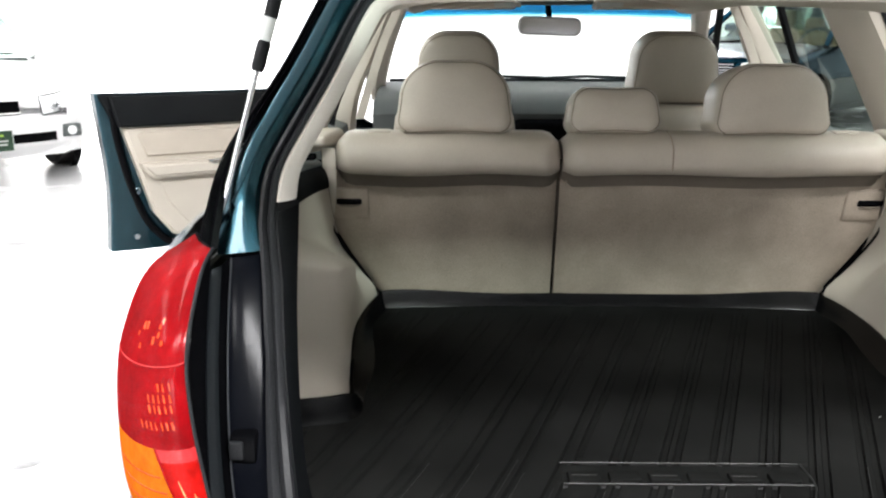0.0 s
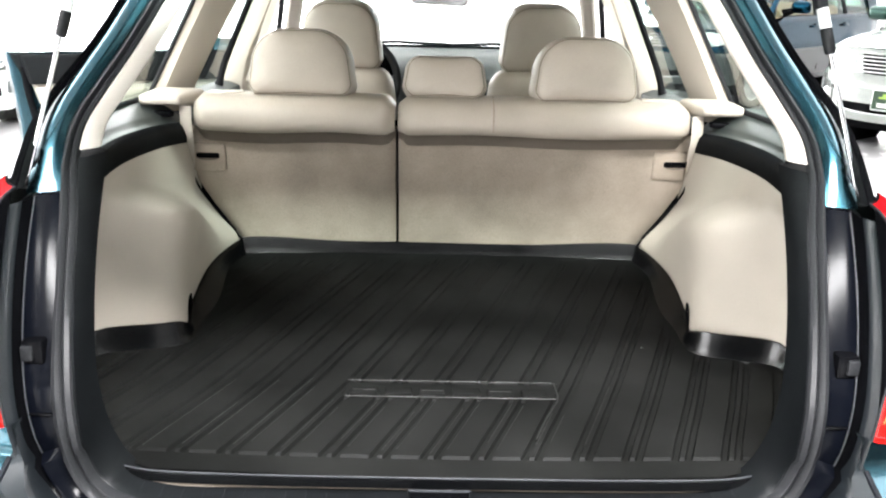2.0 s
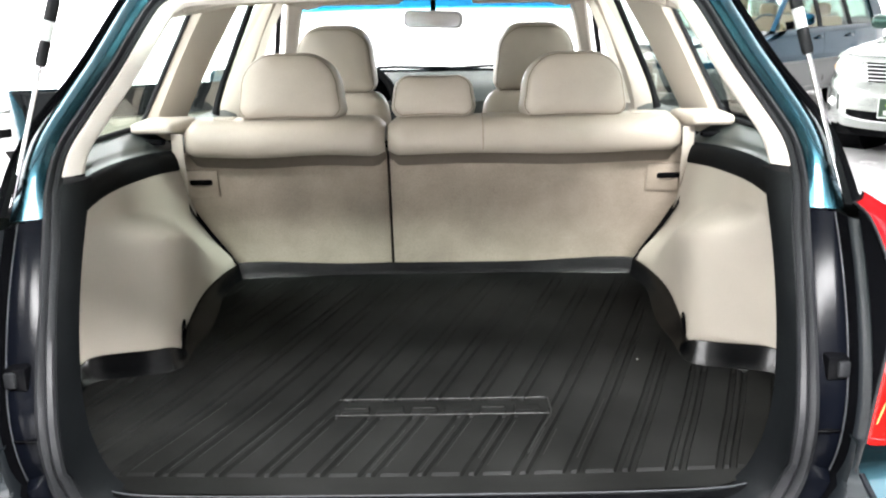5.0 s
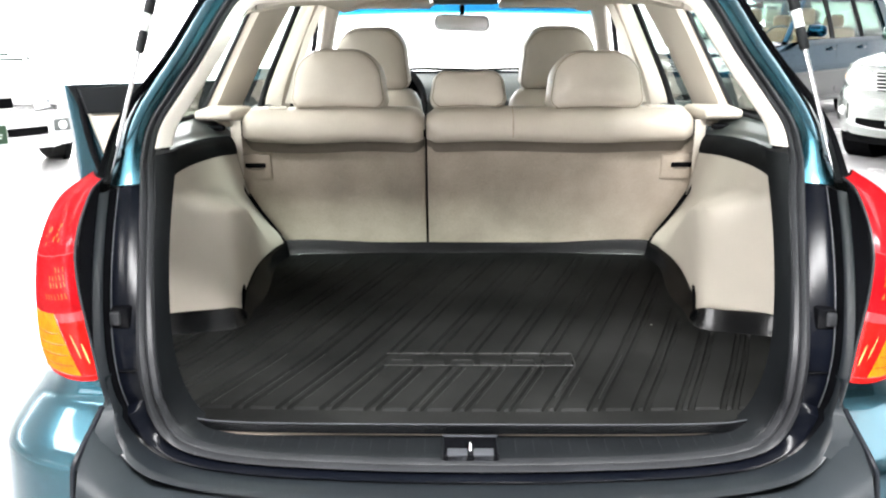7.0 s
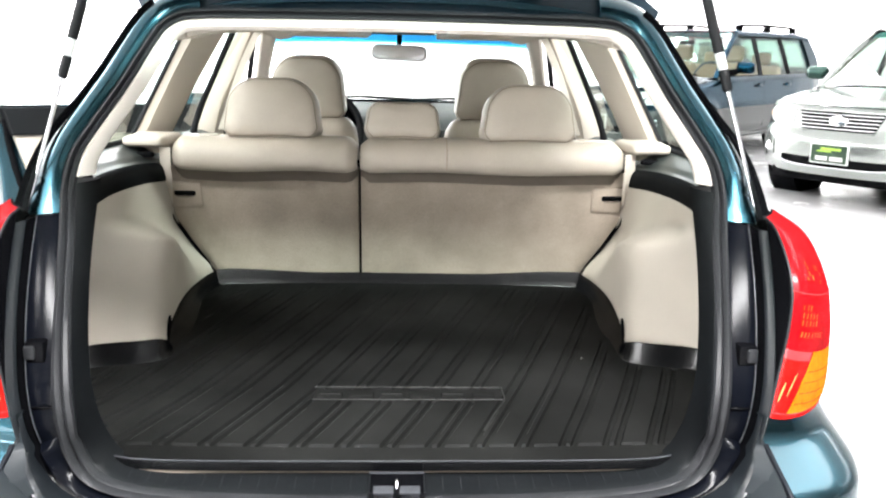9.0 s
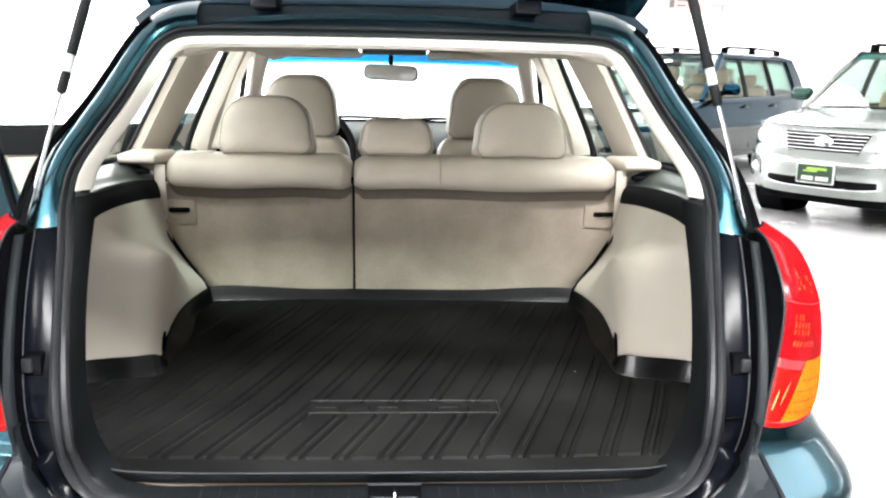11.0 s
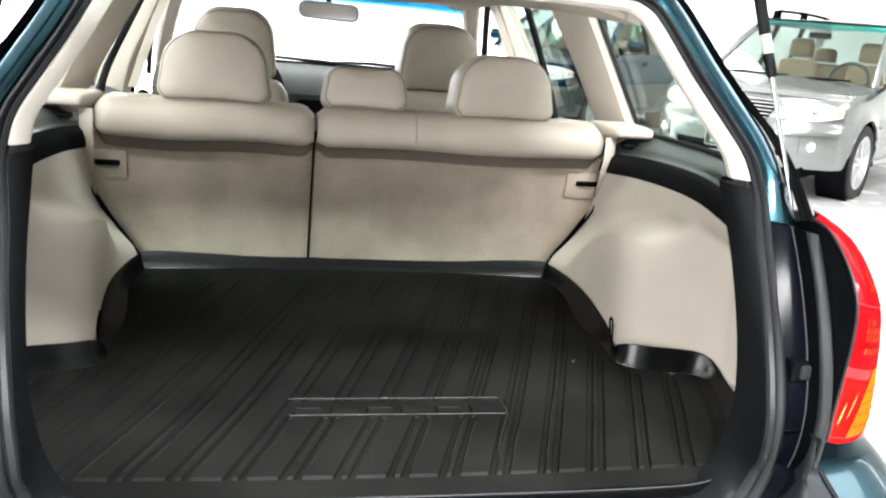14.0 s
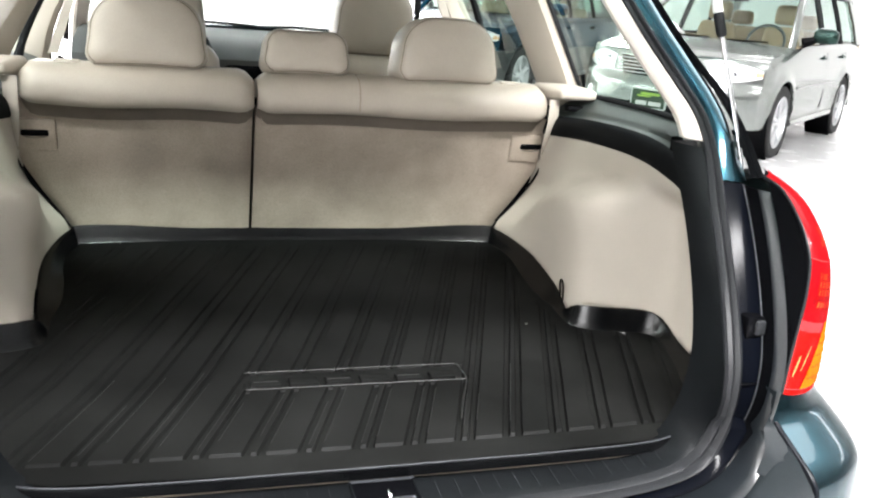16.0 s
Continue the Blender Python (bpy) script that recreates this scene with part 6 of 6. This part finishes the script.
def saloon_car(m, name, label, upper, lower, tall, seats, grille_bars, group="cars parked in the showroom"):
    """A low car along local y, its nose at y = 0 and its tail at y = 4.45, z up."""
    c = empty(name, label, "car", m, group)
    W = 0.87
    hood, drop, belt, zlo = 0.83, 0.11, 0.95, 0.22

    def half(y):
        return W * float(np.interp(y, [0, 0.12, 0.35, 0.8, 3.6, 4.2, 4.45], [0.72, 0.86, 0.95, 1.0, 1.0, 0.95, 0.82]))

    def top(y):
        return float(np.interp(y, [0, 0.06, 0.15, 0.5, 1.18, 1.3, 4.2, 4.45], [hood - 0.22, hood - 0.16, hood - 0.13, hood - 0.07, hood + 0.02, belt, belt + 0.03, belt - 0.02]))

    ys = np.r_[np.linspace(0, 0.4, 8), np.linspace(0.55, 4.2, 16), np.linspace(4.3, 4.45, 3)]

    # lower cladding and upper shell
    zs = 0.58
    lowrows, uprows = [], []
    for y in ys:
        w, t = half(y), top(y)
        lowrows.append([(-w * 0.9, y, zlo), (-w, y, zlo + 0.06), (-w - 0.012, y, zs - 0.04), (-w - 0.006, y, zs), (w + 0.006, y, zs), (w + 0.012, y, zs - 0.04), (w, y, zlo + 0.06), (w * 0.9, y, zlo)])
        uprows.append([(-w + 0.004, y, zs), (-w, y, zs + 0.08), (-w + 0.012, y, t - 0.10), (-w + 0.035, y, t - 0.035), (-w * 0.86, y, t - 0.008), (-w * 0.45, y, t + 0.012), (0, y, t + 0.018), (w * 0.45, y, t + 0.012), (w * 0.86, y, t - 0.008), (w - 0.035, y, t - 0.035), (w - 0.012, y, t - 0.10), (w, y, zs + 0.08), (w - 0.004, y, zs)])
    bm = grid(uprows)
    for row in (uprows[0], uprows[-1]):
        bm.faces.new([bm.verts.new(p) for p in row])
    body = part("body", bm, upper, c, "painted upper body", angle=50)
    bm = grid(lowrows, close_v=True)
    for row in (lowrows[0], lowrows[-1]):
        bm.faces.new([bm.verts.new(p) for p in row])
    part("lower_body", bm, lower, c, "lower body cladding", angle=50)
    # front bumper: bulging, with intake, fog lamps, plate
    def nose(z, bulge, x):
        a = abs(x) / (0.87 * 0.86)
        return -bulge + 0.16 * a**3 + 0.02
    rows = [[(x, nose(z, b, x), z) for x in np.linspace(-0.76, 0.76, 21)] for z, b in ((zlo, 0.02), (zlo + 0.08, 0.10), (0.44 - drop, 0.125), (0.55 - drop, 0.135), (0.63 - drop, 0.12), (0.66 - drop, 0.06), (0.665 - drop, -0.02))]
    part("front_bumper", grid(rows), lower, c, "front bumper")
    part("intake", slab([[(x, nose(0, 0.140, x), z) for x in np.linspace(-0.50, 0.50, 13)] for z in (0.385 - drop * 0.4, 0.455 - drop * 0.4)], 0.05), DARKGREY, c, "dark lower intake")
    g0, g1, gw = 0.55, 0.67, 0.30
    gr = part("grille", slab([[(x * (1.0 if z > 0.7 else 0.86), nose(0, 0.045, x) - 0.005, z) for x in np.linspace(-gw, gw, 11)] for z in np.linspace(g0, g1, 3)], 0.05), DARKGREY, c, "dark grille with bright bars")
    for i in range(grille_bars):
        z = g0 + 0.015 + (g1 - g0 - 0.02) * i / (grille_bars - 1)
        part("bar", tube([(x * (0.88 + 0.12 * i / grille_bars), nose(0, 0.058, x), z) for x in np.linspace(-gw, gw, 9)], 0.007, 6), upper, gr)
    part("badge", spin([(-0.012, 0.0), (-0.010, 0.045), (0.006, 0.055), (0.008, 0.0)], 20, m=Matrix.Translation((0, nose(0, 0.065, 0), (g0 + g1) / 2)) @ Matrix.Diagonal((1.45, 1, 0.8, 1)) @ pose(0, 0, 0, 0, 0, 90)), CHROME, gr, "plain oval badge")
    pl = part("licence_plate", slab([[(x, -0.128, z) for x in (-0.16, 0.16)] for z in (0.40 - drop, 0.565 - drop)], 0.012), WHITEPL, c, "white framed dealer plate with green field")
    part("plate_field", slab([[(x, -0.133, z) for x in (-0.153, 0.153)] for z in (0.407 - drop, 0.558 - drop)], 0.004), GREENPL, pl, "dark green field")
    for bx0, bx1, bz, bh, pm in ((-0.11, 0.11, 0.455 - drop, 0.014, GREYP), (-0.12, 0.12, 0.482 - drop, 0.010, GREYP), (-0.06, 0.09, 0.525 - drop, 0.018, LIMEPL)):
        part("plate_bar", slab([[(x, -0.1365, z) for x in (bx0, bx1)] for z in (bz - bh / 2, bz + bh / 2)], 0.003), pm, pl)
    for s in (1, -1):
        hz0, hz1 = 0.54, 0.70
        rows = []
        for u in np.linspace(0, 1, 8):
            x = 0.42 + 0.36 * u
            y = 0.0 + 0.42 * u**2.4 - 0.045
            rows.append([(s * x, y + 0.07 * v**2, hz0 + 0.04 * u + (hz1 - hz0 - 0.02) * v) for v in np.linspace(0, 1, 6)])
        hl = part("headlamp", grid(rows), LENS, c, "clear headlamp")
        rim = [r[0] for r in rows] + [rows[-1][k] for k in range(1, 6)] + [r[-1] for r in rows[::-1]][1:]
        part("lamp_gasket", tube(rim + [rows[0][0]], 0.006, 6, caps=False), DASH, hl)
        part("corner_lamp", grid([[(x, y - 0.003, z) for x, y, z in r[:4]] for r in rows[5:]]), AMBER, hl, "amber corner lamp")
        part("bulb_reflector", spin([(-0.01, 0), (-0.015, 0.03), (0.0, 0.05), (0.004, 0.052)], 16, m=pose(s * 0.52, -0.028, (hz0 + hz1) / 2, 0, 0, 90)), CHROME, hl)
        fl = part("fog_lamp", box(s * 0.63 - 0.075, s * 0.63 + 0.075, -0.055, 0.02, 0.40 - drop * 0.4, 0.50 - drop * 0.4, 0.015, m=None), DASH, c, "fog lamp pod")
        part("fog_lens", spin([(-0.014, 0.0), (-0.012, 0.03), (0.0, 0.038)], 16, m=pose(s * 0.63, -0.056, 0.45 - drop * 0.4, 0, 0, 90)), LENS, fl)
        # wheels with arches
        for wy in (0.85, 3.40):
            T = pose(s * 0.87, wy, 0.335)
            # the side isn't cut; a dark disc paints the arch's shaded inside
            part("wheel_arch", spin([(-0.06 * s, 0.0), (0.006 * s, 0.0), (0.008 * s, 0.385), (-0.06 * s, 0.39)], 40, m=T), DARKGREY, c, "dark disc for the shade inside the wheel arch")
            fl = []
            for a in np.linspace(6, 174, 28):
                ca, sa = math.cos(radians(a)), math.sin(radians(a))
                fl.append([T @ Vector((s * x, r * ca, r * sa)) for x, r in ((-0.05, 0.368), (0.010, 0.369), (0.016, 0.374), (0.016, 0.382), (0.011, 0.395), (0.004, 0.408), (-0.03, 0.412))])
            part("arch_flare", grid(fl), upper, c, "flared wheel arch")
            w = part("wheel", spin([(-0.16 * s, 0.0), (-0.16 * s, 0.31), (-0.14 * s, 0.33), (0.005 * s, 0.333), (0.025 * s, 0.318), (0.028 * s, 0.245), (0.012 * s, 0.235)], 40, m=T), TYRE, c, "road wheel")
            part("rim", spin([(0.012 * s, 0.24), (0.022 * s, 0.236), (0.02 * s, 0.222), (-0.02 * s, 0.21), (-0.03 * s, 0.0)], 32, m=T), SATIN, w, "alloy rim")
            for k in range(7):
                part("spoke", box(0.002 * s - 0.008, 0.002 * s + 0.008, -0.017, 0.017, 0.03, 0.225, 0.006, 1, m=T @ Matrix.Rotation(2 * math.pi * k / 7 + 0.3, 4, "X")), ALLOY, w)
            part("hub_cap", spin([(0.014 * s, 0.0), (0.012 * s, 0.03), (-0.01 * s, 0.045)], 16, m=T), ALLOY, w)
        part("door_mirror", box(-0.10, 0.10, -0.05, 0.05, -0.065, 0.065, 0.035, 3, m=pose(s * 0.98, 1.55, belt + 0.08)), upper, c, "painted door mirror")
        for y0, y1 in ((1.35, 2.42), (2.45, 3.35)):
            part("door_gap", box(s * 0.868 - 0.004, s * 0.868 + 0.004, y1 - 0.004, y1 + 0.004, 0.62, belt - 0.06), DARKGREY, c)
            part("door_handle", box(s * 0.872 - 0.02, s * 0.872 + 0.02, y1 - 0.24, y1 - 0.08, belt - 0.16, belt - 0.125, 0.008), upper, c, "painted door handle")
        # greenhouse pillars
        zt = tall - 0.06
        xb, xt = 0.80, 0.67
        def pp(y, u):
            return (s * (xb + (xt - xb) * u), y, belt + (zt - belt) * u)
        for a, b, r in ((1.20, 1.92, 0.028), (2.46, 2.40, 0.024), (3.36, 3.30, 0.024), (4.30, 4.05, 0.04)):
            part("pillar", tube([pp(a + (b - a) * u, u) for u in np.linspace(0, 1, 5)], r, 8), SEALER if 2 < a < 4 else upper, c, "roof pillar")
        side = [(1.22, 1.92), (4.28, 4.03)]
        ob = part("side_glass", grid([[pp(side[0][0] + (side[0][1] - side[0][0]) * u + ((side[1][0] + (side[1][1] - side[1][0]) * u) - (side[0][0] + (side[0][1] - side[0][0]) * u)) * v, u) for v in np.linspace(0, 1, 6)] for u in np.linspace(0, 1, 4)]), CARGLASS, c, "green tinted side glass")
        ob.visible_shadow = False
        part("seat_back", cushion(s * 0.36 - 0.22, s * 0.36 + 0.22, 2.45, 2.58, 0.6, 1.16, 0.06, 0.85), seats, c, "tan seat back")
        part("seat_head_rest", cushion(s * 0.36 - 0.13, s * 0.36 + 0.13, 2.50, 2.60, 1.19, 1.36, 0.045, 0.85), seats, c, "tan head rest")
        part("rear_seat_back", cushion(s * 0.34 - 0.3, s * 0.34 + 0.3, 3.30, 3.42, 0.6, 1.10, 0.06), seats, c)
        part("rear_head_rest", cushion(s * 0.36 - 0.13, s * 0.36 + 0.13, 3.32, 3.42, 1.12, 1.28, 0.045, 0.85), seats, c)
        part("cabin_side", box(s * 0.80 - 0.02, s * 0.80 + 0.02, 1.3, 4.2, 0.6, belt - 0.02), DASH, c)
    zt = tall - 0.06
    ob = part("windscreen", grid([[(x * (0.78 - 0.12 * u), 1.18 + 0.74 * u - 0.06 * (1 - x * x) * 1.0, belt - 0.01 + (zt - belt) * u) for x in np.linspace(-1, 1, 11)] for u in np.linspace(0, 1, 6)]), CARGLASS, c, "green tinted windscreen")
    ob.visible_shadow = False
    ob = part("rear_glass", grid([[(x * (0.76 - 0.11 * u), 4.36 - 0.26 * u, belt + (zt - belt) * u) for x in np.linspace(-1, 1, 5)] for u in (0, 0.5, 1)]), CARGLASS, c, "tinted rear window")
    ob.visible_shadow = False
    part("roof", slab([[(x * 0.69, 1.88 + 2.22 * v - 0.06 * (1 - x * x) * (1 - v), tall - 0.05 * abs(x) ** 3 - 0.03 * (2 * v - 1) ** 2 - 0.045 * (abs(x) > 0.95)) for x in np.linspace(-1, 1, 13)] for v in np.linspace(0, 1, 9)], -0.03, 2), upper, c, "painted roof")
    part("dash_top", box(-0.74, 0.74, 1.22, 1.75, belt - 0.10, belt - 0.02, 0.02), DASH, c, "dark dashboard top")
    part("steering_wheel", tube([(0.36 + 0.18 * math.cos(a), 1.86 + 0.06 * math.sin(a), belt - 0.02 + 0.17 * math.sin(a)) for a in np.linspace(0, 2 * math.pi, 25)], 0.014, 6), DARKGREY, c, "steering wheel")
    for x0, x1 in ((-0.62, 0.02), (-0.05, 0.58)):
        part("wiper", tube([(x0, 1.17, belt + 0.0), ((x0 + x1) / 2, 1.12, belt + 0.02), (x1, 1.12, belt + 0.02)], 0.009, 5), DARKGREY, c)
    part("cabin_floor", box(-0.78, 0.78, 1.3, 4.2, 0.55, 0.6), DASH, c)
    part("rear_view_mirror", box(-0.11, 0.11, 1.93, 1.96, tall - 0.20, tall - 0.14, 0.012), DARKGREY, c)
    return c


def car_at(fx, fy, heading):
    """Pose of a car whose near front wheel stands at (fx, fy); heading: degrees by which its tail lies from +y towards -x."""
    M = Matrix.Rotation(radians(heading), 4, "Z")
    off = M @ Vector((0.88, 0.85, 0))
    return Matrix.Translation((fx - off.x, fy - off.y, 0)) @ M


SPOT = (4.80, 5.66, -50.5)
estate_car(car_at(*SPOT), "silver_estate_car", "silver-green compact estate car with roof rails and bright barred grille", SILVERP, SILVERP, MIRGREEN)
estate_car(car_at(*SPOT) @ pose(-3.12, 0.75, 0, 0, 0, 5), "blue_estate_car", "blue and grey compact estate car with roof rails", BLUEP, SILVERLO, BLUEP, 0.62)
estate_car(car_at(*SPOT) @ pose(-5.3, 4.3, 0), "far_blue_estate_car", "blue estate car parked further along the row", BLUEP, SILVERLO, BLUEP, 0.62)
saloon_car(pose(-4.03, 5.60, 0, 0, 0, 43), "white_saloon_car", "white car with split grille and green plate", WHITEP, WHITEP, 1.47, DASH, 2)
